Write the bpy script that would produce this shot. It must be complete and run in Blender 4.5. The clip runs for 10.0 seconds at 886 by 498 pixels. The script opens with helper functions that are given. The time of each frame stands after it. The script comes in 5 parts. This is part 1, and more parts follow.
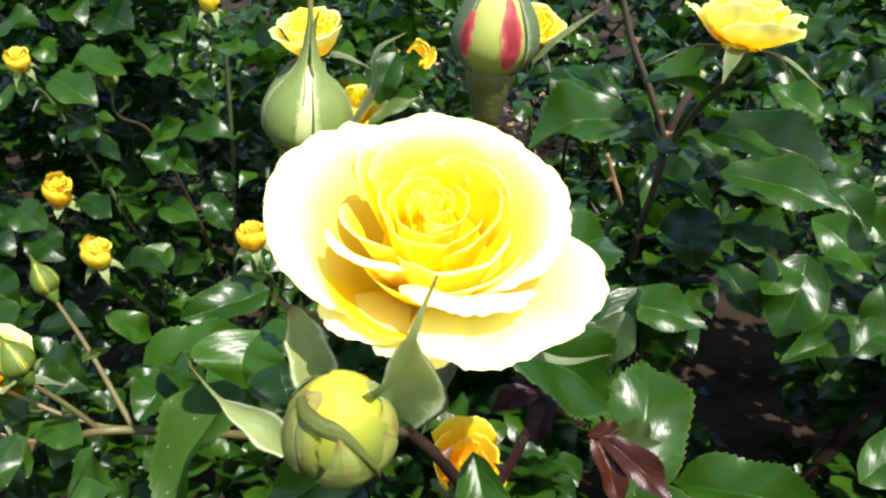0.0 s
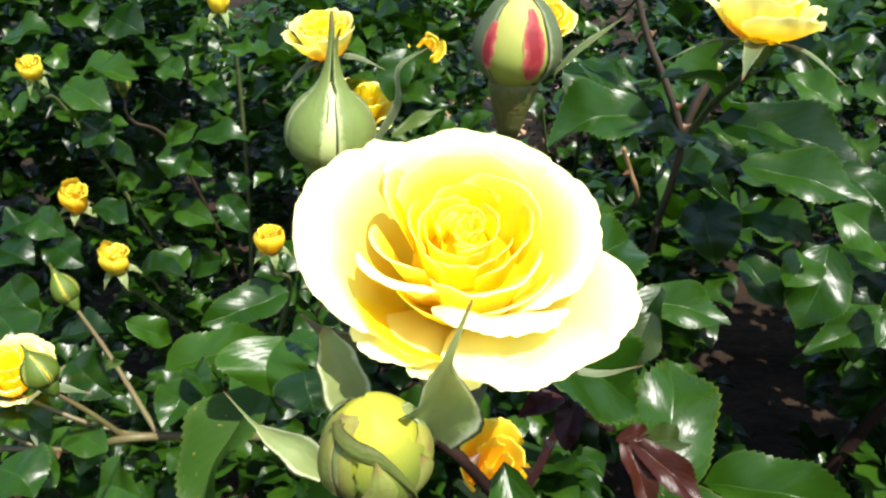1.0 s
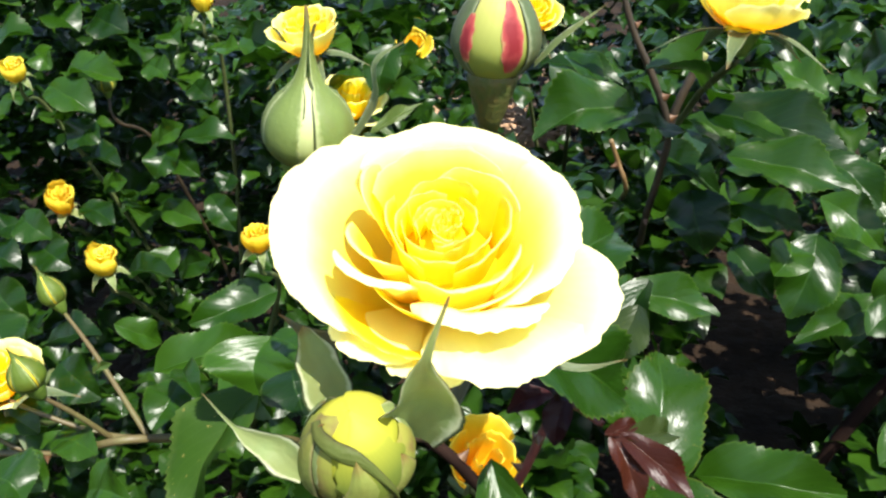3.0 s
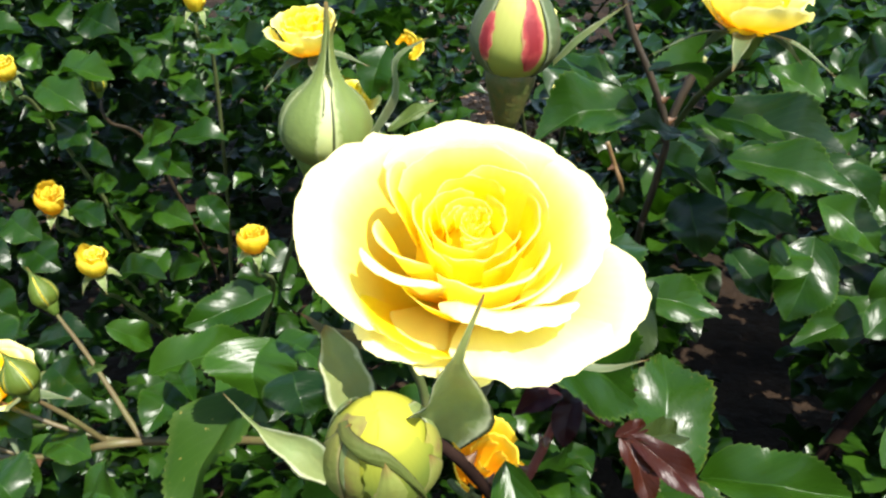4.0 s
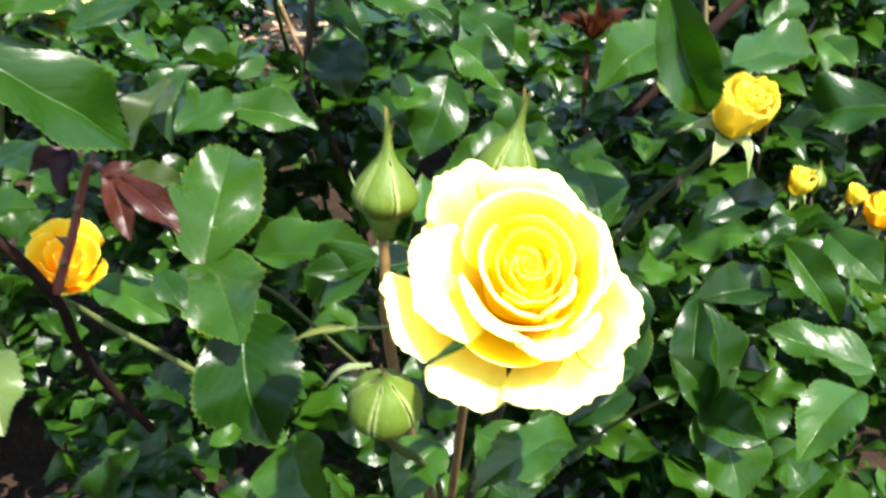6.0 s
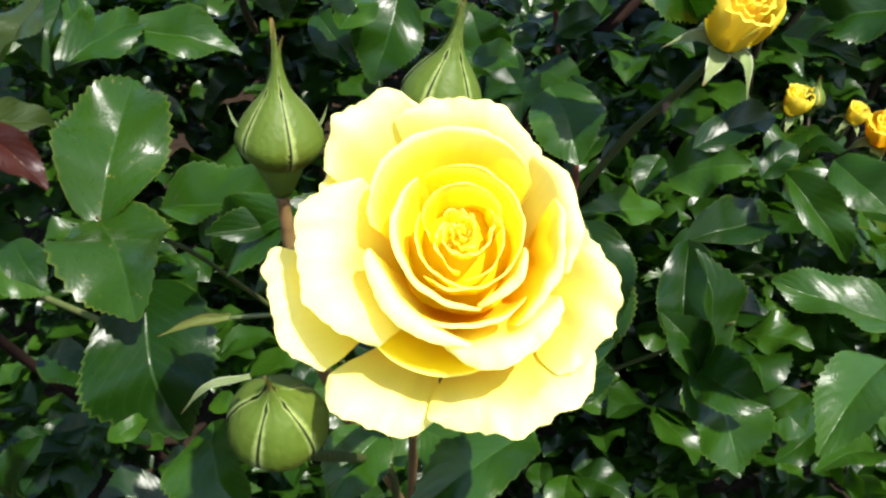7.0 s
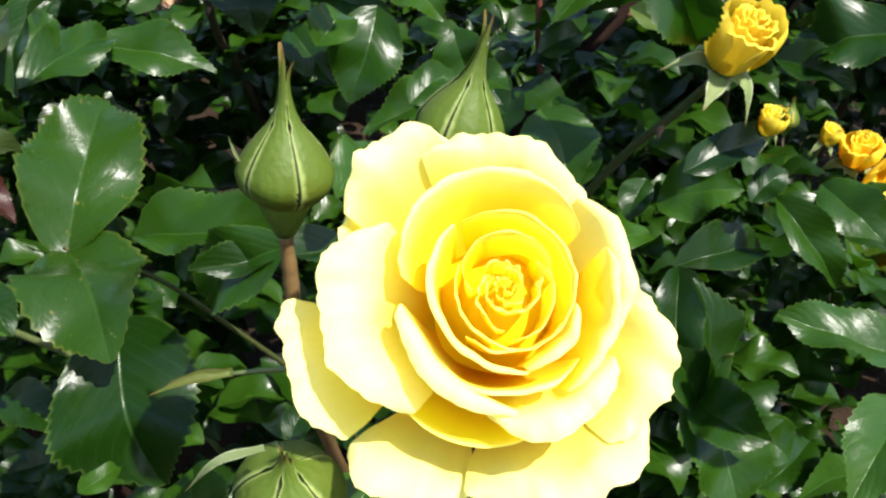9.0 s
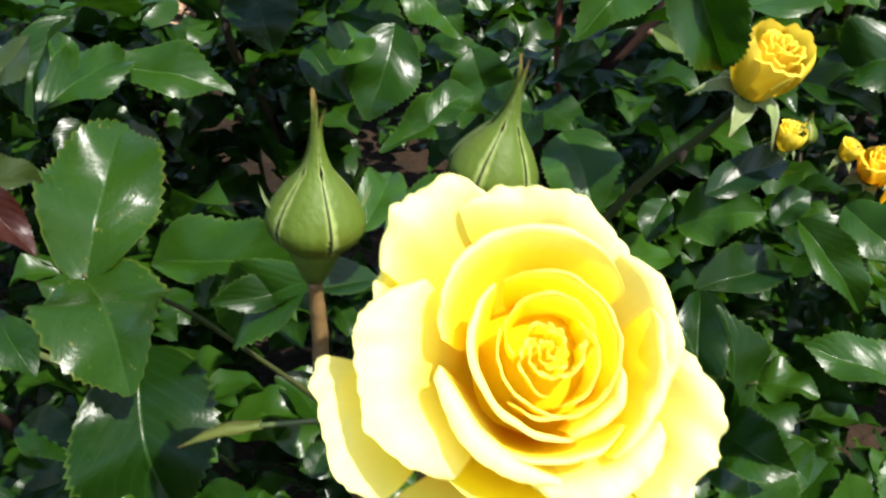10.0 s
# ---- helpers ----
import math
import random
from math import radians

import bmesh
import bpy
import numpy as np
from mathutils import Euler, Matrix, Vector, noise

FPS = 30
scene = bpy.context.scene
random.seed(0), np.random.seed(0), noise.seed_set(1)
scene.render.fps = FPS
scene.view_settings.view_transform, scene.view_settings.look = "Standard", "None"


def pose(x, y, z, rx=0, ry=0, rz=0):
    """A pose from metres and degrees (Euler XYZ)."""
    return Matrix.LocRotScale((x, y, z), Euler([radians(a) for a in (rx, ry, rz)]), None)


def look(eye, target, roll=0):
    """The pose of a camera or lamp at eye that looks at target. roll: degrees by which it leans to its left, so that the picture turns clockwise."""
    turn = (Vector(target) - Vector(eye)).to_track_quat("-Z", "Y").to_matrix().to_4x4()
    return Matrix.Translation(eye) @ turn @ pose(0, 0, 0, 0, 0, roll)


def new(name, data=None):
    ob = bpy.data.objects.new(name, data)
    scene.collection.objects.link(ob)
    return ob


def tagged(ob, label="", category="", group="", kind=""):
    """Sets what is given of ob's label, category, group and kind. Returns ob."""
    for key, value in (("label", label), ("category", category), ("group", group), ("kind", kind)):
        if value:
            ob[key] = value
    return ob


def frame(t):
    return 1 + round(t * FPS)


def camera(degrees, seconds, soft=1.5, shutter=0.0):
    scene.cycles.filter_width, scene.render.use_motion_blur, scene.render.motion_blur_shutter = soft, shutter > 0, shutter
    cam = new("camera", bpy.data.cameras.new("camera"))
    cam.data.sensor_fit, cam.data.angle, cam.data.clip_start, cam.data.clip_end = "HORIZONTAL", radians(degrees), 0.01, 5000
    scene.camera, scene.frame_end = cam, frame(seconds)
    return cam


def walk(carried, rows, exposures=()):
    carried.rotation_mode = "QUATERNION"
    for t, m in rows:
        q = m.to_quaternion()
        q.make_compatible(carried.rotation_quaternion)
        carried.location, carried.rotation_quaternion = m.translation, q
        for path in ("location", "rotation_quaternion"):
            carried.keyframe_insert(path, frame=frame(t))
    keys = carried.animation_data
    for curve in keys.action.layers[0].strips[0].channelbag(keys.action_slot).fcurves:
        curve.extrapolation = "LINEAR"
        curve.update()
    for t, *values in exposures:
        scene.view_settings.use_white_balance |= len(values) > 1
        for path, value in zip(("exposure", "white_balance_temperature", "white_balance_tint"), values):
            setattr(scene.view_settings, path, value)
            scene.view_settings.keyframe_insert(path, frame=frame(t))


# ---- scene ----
cam = camera(51.1, 10.0, 2.4, 0.4)
SUN, SKY = 4.9, 0.135
EXPOSURES = [(0.0, 1.32), (4.3, 1.30), (5.0, 1.88), (5.5, 2.28), (6.0, 2.08), (7.3, 1.20), (10.0, 1.21)]
PATH = [
    (0, (0.0890, 0.1110, 0.8650), (-0.0030, 1.9210, 0.0190), 0.40),
    (0.5, (0.1102, 0.1160, 0.8640), (-0.0600, 1.9170, 0.0210), -1.20),
    (1, (0.0830, 0.1160, 0.8730), (-0.0320, 1.9130, 0.0020), -1.40),
    (1.5, (0.0810, 0.1220, 0.8660), (-0.0230, 1.9220, 0.0000), -1.80),
    (2, (0.0920, 0.1190, 0.8680), (-0.0170, 1.9150, -0.0060), -2.50),
    (2.5, (0.0920, 0.1190, 0.8720), (-0.0220, 1.9110, -0.0070), -2.60),
    (4, (0.0740, 0.1210, 0.8690), (0.0130, 1.9190, -0.0040), -1.50),
    (4.5, (0.1320, 0.0750, 0.8660), (0.0760, 1.8950, 0.0390), -2.30),
    (5, (0.2080, 0.0240, 0.8440), (0.1730, 1.8530, 0.0370), -2.50),
    (5.5, (0.2490, 0.0320, 0.8200), (0.3340, 1.8520, -0.0060), -1.10),
    (6, (0.2630, 0.0450, 0.7750), (0.4170, 1.8270, -0.1200), 0.50),
    (6.2, (0.2740, 0.0610, 0.7670), (0.4260, 1.8160, -0.1800), -0.60),
    (7.3, (0.2890, 0.1340, 0.7410), (0.4880, 1.8340, -0.2930), 0.10),
    (7.5, (0.2870, 0.1390, 0.7390), (0.5130, 1.8520, -0.2690), 0.90),
    (8, (0.2740, 0.1400, 0.7370), (0.5470, 1.8500, -0.2640), 1.80),
    (8.5, (0.2810, 0.1390, 0.7370), (0.5520, 1.8450, -0.2710), 0.90),
    (9, (0.2740, 0.1450, 0.7420), (0.5540, 1.8480, -0.2680), 1.10),
    (9.5, (0.2770, 0.1440, 0.7390), (0.5450, 1.8540, -0.2620), 0.70),
    (10, (0.2690, 0.1560, 0.7490), (0.5340, 1.8640, -0.2570), 1.10),
]
walk(cam, [(t, look(eye, target, roll)) for t, eye, target, roll in PATH], EXPOSURES)

# ---- world and sun ----
SUN_WAY = Vector((0.32, -0.43, 0.84)).normalized()      # towards the sun
world = bpy.data.worlds.new("world")
scene.world = world
world.use_nodes = True
wn, wl = world.node_tree.nodes, world.node_tree.links
sky = wn.new("ShaderNodeTexSky")
sky.sky_type, sky.sun_disc = "NISHITA", False
sky.sun_elevation = math.asin(SUN_WAY.z)
sky.sun_rotation = math.atan2(SUN_WAY.x, SUN_WAY.y)
wn["Background"].inputs["Strength"].default_value = SKY
wl.new(sky.outputs[0], wn["Background"].inputs["Color"])
sun = new("sun", bpy.data.lights.new("sun", "SUN"))
sun.data.energy, sun.data.angle, sun.data.color = SUN, radians(0.53), (1.0, 0.96, 0.88)
sun.matrix_basis = look(SUN_WAY * 10, (0, 0, 0))


# ---- materials ----
class Mat:
    """A node material with short calls for its nodes."""

    def __init__(self, name, rough=0.5, spec=0.5):
        self.m = bpy.data.materials.new(name)
        self.m.use_nodes = True
        self.t = self.m.node_tree
        self.b = self.t.nodes["Principled BSDF"]
        self.out = self.t.nodes["Material Output"]
        self.b.inputs["Roughness"].default_value = rough
        self.b.inputs["Specular IOR Level"].default_value = spec

    def node(self, kind, **sets):
        n = self.t.nodes.new(kind)
        for key, value in sets.items():
            n.inputs[key.replace("_", " ")].default_value = value
        return n

    def link(self, a, b):
        self.t.links.new(a, b)

    def noise(self, scale, detail=3.0, where="Object"):
        n = self.node("ShaderNodeTexNoise", Scale=scale, Detail=detail)
        c = self.node("ShaderNodeTexCoord")
        self.link(c.outputs[where], n.inputs["Vector"])
        return n.outputs["Fac"]

    def ramp(self, fac, stops):
        r = self.node("ShaderNodeValToRGB")
        while len(r.color_ramp.elements) < len(stops):
            r.color_ramp.elements.new(0.5)
        for e, (p, c) in zip(r.color_ramp.elements, stops):
            e.position, e.color = p, (*c, 1)
        self.link(fac, r.inputs["Fac"])
        return r.outputs["Color"]

    def mix(self, fac, a, b, how="MIX"):
        n = self.t.nodes.new("ShaderNodeMix")
        n.data_type, n.blend_type = "RGBA", how
        for value, socket in ((fac, n.inputs[0]), (a, n.inputs[6]), (b, n.inputs[7])):
            if isinstance(value, (int, float)):
                socket.default_value = value
            elif isinstance(value, tuple):
                socket.default_value = (*value, 1)
            else:
                self.link(value, socket)
        return n.outputs[2]

    def maths(self, how, a, b=0.0, c=0.0):
        n = self.t.nodes.new("ShaderNodeMath")
        n.operation = how
        for value, socket in zip((a, b, c), n.inputs):
            if isinstance(value, (int, float)):
                socket.default_value = value
            else:
                self.link(value, socket)
        return n.outputs[0]

    def uv(self):
        n = self.node("ShaderNodeUVMap")
        s = self.node("ShaderNodeSeparateXYZ")
        self.link(n.outputs[0], s.inputs[0])
        return s.outputs[0], s.outputs[1]

    def bump(self, height, strength, distance):
        n = self.node("ShaderNodeBump", Strength=strength, Distance=distance)
        self.link(height, n.inputs["Height"])
        self.link(n.outputs[0], self.b.inputs["Normal"])
        return n.outputs[0]

    def thin(self, colour, amount, normal=None):
        """Lets part of the light through, as petals and leaves do."""
        tr = self.t.nodes.new("ShaderNodeBsdfTranslucent")
        if isinstance(colour, tuple):
            tr.inputs["Color"].default_value = (*colour, 1)
        else:
            self.link(colour, tr.inputs["Color"])
        mx = self.node("ShaderNodeMixShader", Fac=amount)
        self.link(self.b.outputs[0], mx.inputs[1])
        self.link(tr.outputs[0], mx.inputs[2])
        self.link(mx.outputs[0], self.out.inputs["Surface"])


def leaf_material(name, dark, mid, light, thin, rough=0.24, spots=0.0, edge=None, shine=0.5, edge_from=0.36):
    m = Mat(name, rough, shine)
    u, v = m.uv()
    rnd = m.node("ShaderNodeObjectInfo").outputs["Random"]
    isl = m.node("ShaderNodeNewGeometry").outputs["Random Per Island"]
    r = m.maths("FRACT", m.maths("ADD", rnd, isl))
    col = m.ramp(r, [(0.0, dark), (0.5, mid), (1.0, light)])
    blotch = m.noise(4.0, 4.0)
    col = m.mix(m.maths("MULTIPLY", blotch, 0.45), col, dark)
    # midrib and side veins from the leaf's own length and width
    side = m.maths("ABSOLUTE", m.maths("SUBTRACT", u, 0.5))
    rib = m.maths("LESS_THAN", side, 0.014)
    wave = m.maths("SINE", m.maths("MULTIPLY", m.maths("SUBTRACT", v, m.maths("MULTIPLY", side, 0.75)), 62.0))
    vein = m.maths("GREATER_THAN", wave, 0.93)
    veins = m.maths("MAXIMUM", m.maths("MULTIPLY", rib, 0.10), m.maths("MULTIPLY", vein, 0.035))
    col = m.mix(veins, col, tuple(min(1, 2.2 * c + 0.03) for c in light))
    if edge:
        rim = m.maths("SMOOTH_MAX", m.maths("MULTIPLY", m.maths("SUBTRACT", side, edge_from), 1.0 / (0.52 - edge_from)), 0.0)
        rim = m.maths("MULTIPLY", m.maths("MINIMUM", rim, 1.0), m.noise(5.0))
        col = m.mix(rim, col, edge)
    if spots:
        sp = m.maths("GREATER_THAN", m.noise(18.0, 2.0), 0.71)
        col = m.mix(m.maths("MULTIPLY", sp, spots), col, (0.25, 0.2, 0.05))
    m.link(col, m.b.inputs["Base Color"])
    # the blade swells between its side veins
    quilt = m.maths("MULTIPLY", m.maths("ABSOLUTE", m.maths("SINE", m.maths("MULTIPLY", m.maths("ADD", m.maths("SUBTRACT", v, m.maths("MULTIPLY", side, 0.62)), m.maths("MULTIPLY", m.noise(3.0, 2.0), 0.10)), 28.0))), 0.10)
    fine = m.maths("MULTIPLY", m.noise(40.0, 4.0), 0.20)
    low = m.maths("MULTIPLY", m.noise(6.0, 3.0), 0.22)
    m.bump(m.maths("ADD", quilt, m.maths("ADD", fine, low)), 0.60, 0.0012)
    rg = m.maths("MULTIPLY_ADD", m.noise(11.0), 0.16, rough - 0.08)
    m.link(rg, m.b.inputs["Roughness"])
    m.thin(m.mix(1.0, col, (1.9, 2.1, 0.7), "MULTIPLY"), thin)
    return m.m


leaf_green = leaf_material("leaf_green", (0.004, 0.018, 0.0010), (0.013, 0.044, 0.0018), (0.027, 0.076, 0.004), 0.25, 0.31, 0.0, (0.11, 0.18, 0.03), 0.33, 0.465)
leaf_far = leaf_material("leaf_far", (0.004, 0.017, 0.0010), (0.012, 0.039, 0.0018), (0.026, 0.070, 0.004), 0.22, 0.33, 0.0, None, 0.36)
leaf_heart = leaf_material("leaf_heart", (0.010, 0.034, 0.002), (0.015, 0.044, 0.003), (0.020, 0.056, 0.004), 0.26, 0.29, 0.3, (0.15, 0.17, 0.02), 0.32, 0.462)
leaf_worn = leaf_material("leaf_worn", (0.012, 0.040, 0.003), (0.024, 0.058, 0.004), (0.040, 0.074, 0.006), 0.25, 0.40, 0.5, (0.06, 0.09, 0.015), 0.15, 0.40)
leaf_pale = leaf_material("leaf_pale", (0.05, 0.09, 0.015), (0.07, 0.11, 0.020), (0.085, 0.12, 0.03), 0.35, 0.42)
leaf_young = leaf_material("leaf_young", (0.022, 0.038, 0.008), (0.034, 0.048, 0.010), (0.042, 0.046, 0.012), 0.3, 0.34, shine=0.3)
leaf_red = leaf_material("leaf_red", (0.028, 0.006, 0.004), (0.044, 0.011, 0.005), (0.062, 0.020, 0.007), 0.30, 0.30, shine=0.32)
# maroon of young leaves, with the shade on them put into the colour
leaf_maroon_shade = leaf_material("leaf_maroon_shade", (0.014, 0.003, 0.004), (0.022, 0.004, 0.005), (0.030, 0.006, 0.006), 0.15, 0.42, shine=0.2)


def petal_material(name, heart, mid, rim, thin=0.45, flush=None, at=(0.25, 0.66, 0.97)):
    m = Mat(name, 0.55, 0.25)
    u, v = m.uv()
    wob = m.maths("ADD", v, m.maths("MULTIPLY", m.maths("SUBTRACT", m.noise(70.0, 3.0), 0.5), 0.10))
    col = m.ramp(wob, list(zip(at, (heart, mid, rim))))
    if flush:
        fl = m.ramp(m.noise(150.0, 3.0), [(0.46, (0, 0, 0)), (0.66, (1, 1, 1))])
        col = m.mix(m.maths("MULTIPLY", fl, 0.75), col, flush)
    # fine veins that run from base to rim
    wave = m.maths("SINE", m.maths("MULTIPLY_ADD", u, 90.0, m.maths("MULTIPLY", m.noise(60.0), 14.0)))
    col = m.mix(m.maths("MULTIPLY_ADD", wave, 0.02, 0.02), col, heart)
    m.link(col, m.b.inputs["Base Color"])
    m.bump(m.maths("ADD", m.maths("MULTIPLY", wave, 0.08), m.noise(110.0, 3.0)), 0.25, 0.0005)
    m.thin(col, thin)
    return m.m


# gold bases, cream rims: pigment, with gap shade and sun on lips painted in
petal_heart = petal_material("petal_heart", (0.92, 0.58, 0.006), (0.95, 0.81, 0.018), (0.96, 0.89, 0.20), 0.47, at=(0.40, 0.76, 0.98))
petal_mid = petal_material("petal_mid", (0.92, 0.58, 0.008), (0.95, 0.82, 0.045), (0.96, 0.90, 0.30), 0.45, at=(0.38, 0.72, 0.97))
petal_rim = petal_material("petal_rim", (0.92, 0.57, 0.010), (0.95, 0.85, 0.13), (0.96, 0.91, 0.33), 0.42, at=(0.36, 0.62, 0.92))
petal_deep = petal_material("petal_deep", (0.91, 0.55, 0.008), (0.95, 0.85, 0.15), (0.96, 0.92, 0.42), 0.40, at=(0.38, 0.64, 0.90))
petal_outer = petal_material("petal_outer", (0.93, 0.70, 0.05), (0.95, 0.86, 0.20), (0.96, 0.92, 0.42), 0.42, at=(0.30, 0.56, 0.88))
petal_core = petal_material("petal_core", (0.94, 0.74, 0.012), (0.94, 0.72, 0.010), (0.93, 0.66, 0.008), 0.40)
petal_amber = petal_material("petal_amber", (0.86, 0.40, 0.006), (0.92, 0.60, 0.015), (0.95, 0.74, 0.07))
petal_gold = petal_material("petal_gold", (0.84, 0.46, 0.008), (0.88, 0.62, 0.018), (0.92, 0.74, 0.07))
petal_lemon = petal_material("petal_lemon", (0.50, 0.40, 0.015), (0.72, 0.55, 0.025), (0.86, 0.68, 0.07), 0.35)
petal_blush = petal_material("petal_blush", (0.22, 0.27, 0.05), (0.36, 0.37, 0.09), (0.44, 0.38, 0.14), 0.25)
def crimson_material(name, deep, pale, ground):
    m = Mat(name, 0.55, 0.25)
    u, v = m.uv()
    side = m.maths("MULTIPLY", m.maths("ABSOLUTE", m.maths("SUBTRACT", u, 0.5)), 2.0)
    ends = m.maths("MULTIPLY", m.maths("ABSOLUTE", m.maths("SUBTRACT", v, 0.5)), 2.0)
    far = m.maths("ADD", m.maths("MAXIMUM", side, ends), m.maths("MULTIPLY", m.maths("SUBTRACT", m.noise(260.0, 3.0), 0.5), 0.9))
    col = m.ramp(far, [(0.35, deep), (0.82, pale), (1.0, ground)])
    m.link(col, m.b.inputs["Base Color"])
    m.bump(m.noise(300.0, 3.0), 0.3, 0.0004)
    m.thin(col, 0.2)
    return m.m


petal_crimson = crimson_material("petal_crimson", (0.19, 0.016, 0.020), (0.33, 0.055, 0.05), (0.36, 0.20, 0.09))
petal_lime = petal_material("petal_lime", (0.13, 0.17, 0.025), (0.30, 0.32, 0.032), (0.66, 0.60, 0.05), 0.3)
petal_olive = petal_material("petal_olive", (0.17, 0.19, 0.03), (0.24, 0.26, 0.045), (0.32, 0.31, 0.06), 0.25, flush=(0.20, 0.13, 0.05))
# near-black green: shade in the seams between sepals, put into the petal colour
petal_seam = petal_material("petal_seam", (0.016, 0.026, 0.005), (0.022, 0.034, 0.007), (0.03, 0.04, 0.01), 0.1)
petal_cream = petal_material("petal_cream", (0.30, 0.36, 0.12), (0.50, 0.54, 0.25), (0.55, 0.57, 0.30), 0.3)


def sepal_material(name, mid, edge, thin=0.2):
    m = Mat(name, 0.55, 0.3)
    u, v = m.uv()
    side = m.maths("MULTIPLY", m.maths("ABSOLUTE", m.maths("SUBTRACT", u, 0.5)), 2.0)
    hair = m.maths("ADD", side, m.maths("MULTIPLY", m.maths("SUBTRACT", m.noise(420.0, 2.0), 0.5), 0.25))
    col = m.mix(m.maths("MULTIPLY", m.noise(120.0, 3.0), 0.6), mid, tuple(0.6 * c for c in mid))
    col = m.mix(m.ramp(m.noise(55.0, 2.0), [(0.45, (0, 0, 0)), (0.75, (0.55, 0.55, 0.55))]), col, (0.9 * mid[0] + 0.01, 0.62 * mid[1], 0.6 * mid[2]))
    col = m.mix(m.ramp(hair, [(0.72, (0, 0, 0)), (0.90, (1, 1, 1))]), col, edge)
    col = m.mix(m.ramp(v, [(0.86, (0, 0, 0)), (1.0, (0.8, 0.8, 0.8))]), col, (0.20, 0.09, 0.03))
    # dark outer edge: the shade along each seam is painted here
    col = m.mix(m.ramp(side, [(0.90, (0, 0, 0)), (0.95, (1, 1, 1))]), col, tuple(0.16 * c for c in mid))
    rib = m.maths("SINE", m.maths("MULTIPLY_ADD", u, 21.0, m.maths("MULTIPLY", m.noise(130.0, 3.0), 16.0)))
    col = m.mix(m.maths("MULTIPLY_ADD", rib, 0.05, 0.05), col, tuple(0.5 * c for c in mid))
    m.link(col, m.b.inputs["Base Color"])
    m.bump(m.maths("ADD", m.maths("MULTIPLY", rib, 0.12), m.noise(500.0, 3.0)), 0.5, 0.0006)
    m.thin(col, thin)
    return m.m


sepal_green = sepal_material("sepal_green", (0.080, 0.128, 0.011), (0.25, 0.31, 0.09))
sepal_pale = sepal_material("sepal_pale", (0.26, 0.34, 0.115), (0.55, 0.58, 0.36), 0.45)
sepal_mint = sepal_material("sepal_mint", (0.17, 0.235, 0.060), (0.40, 0.45, 0.20), 0.35)
sepal_grey = sepal_material("sepal_grey", (0.15, 0.20, 0.08), (0.34, 0.38, 0.22), 0.38)
sepal_lime = sepal_material("sepal_lime", (0.24, 0.28, 0.06), (0.30, 0.26, 0.10), 0.3)
sepal_dusk = sepal_material("sepal_dusk", (0.085, 0.095, 0.06), (0.16, 0.17, 0.11), 0.3)
sepal_olive = sepal_material("sepal_olive", (0.10, 0.13, 0.025), (0.10, 0.10, 0.03), 0.3)
sepal_dark = sepal_material("sepal_dark", (0.085, 0.12, 0.05), (0.22, 0.25, 0.14))


def plain(name, a, b, scale, rough=0.6, relief=0.5, size=0.001, spec=0.4):
    m = Mat(name, rough, spec)
    n = m.noise(scale, 4.0)
    m.link(m.mix(m.ramp(n, [(0.35, (0, 0, 0)), (0.68, (1, 1, 1))]), a, b), m.b.inputs["Base Color"])
    m.bump(m.noise(scale * 3.1, 4.0), relief, size)
    return m.m


stem_green = plain("stem_green", (0.06, 0.09, 0.025), (0.10, 0.11, 0.04), 60.0, 0.45)
stem_tan = plain("stem_tan", (0.085, 0.060, 0.025), (0.10, 0.095, 0.032), 50.0, 0.5)
stem_warm = plain("stem_warm", (0.12, 0.065, 0.025), (0.15, 0.095, 0.035), 70.0, 0.5)
stem_cut = plain("stem_cut", (0.16, 0.17, 0.05), (0.24, 0.22, 0.08), 300.0, 0.7)
stem_brown = plain("stem_brown", (0.085, 0.038, 0.018), (0.12, 0.065, 0.028), 70.0, 0.5)
cane_brown = plain("cane_brown", (0.020, 0.014, 0.007), (0.042, 0.028, 0.013), 45.0, 0.6)
cane_red = plain("cane_red", (0.11, 0.025, 0.02), (0.15, 0.045, 0.03), 50.0, 0.45)
hip_green = plain("hip_green", (0.060, 0.105, 0.014), (0.082, 0.125, 0.020), 120.0, 0.55, spec=0.15)
# dark bark, darkened further: the shade on these canes is put into it
cane_shade = plain("cane_shade", (0.008, 0.004, 0.003), (0.018, 0.009, 0.006), 45.0, 0.85, spec=0.08)
hip_olive = plain("hip_olive", (0.050, 0.066, 0.016), (0.085, 0.072, 0.022), 200.0, 0.5, spec=0.2)
hip_brown = plain("hip_brown", (0.032, 0.050, 0.012), (0.05, 0.050, 0.016), 120.0, 0.55, spec=0.15)
soil_brown = plain("soil_brown", (0.012, 0.008, 0.005), (0.028, 0.017, 0.010), 9.0, 0.95, 0.9, 0.02, 0.1)
mulch_tan = plain("mulch_tan", (0.28, 0.17, 0.10), (0.45, 0.30, 0.20), 30.0, 0.9, 0.6, 0.004, 0.15)


# ---- builders ----
def mesh_of(name, verts, faces, material, uvs=None, smooth=True):
    me = bpy.data.meshes.new(name)
    me.from_pydata([tuple(v) for v in verts], [], faces)
    if uvs:
        layer = me.uv_layers.new(name="UVMap")
        loops = np.empty(len(me.loops), dtype=np.int32)
        me.loops.foreach_get("vertex_index", loops)
        layer.data.foreach_set("uv", np.array(uvs, dtype=np.float32)[loops].ravel())
    if smooth:
        me.polygons.foreach_set("use_smooth", [True] * len(me.polygons))
    me.materials.append(material)
    return me


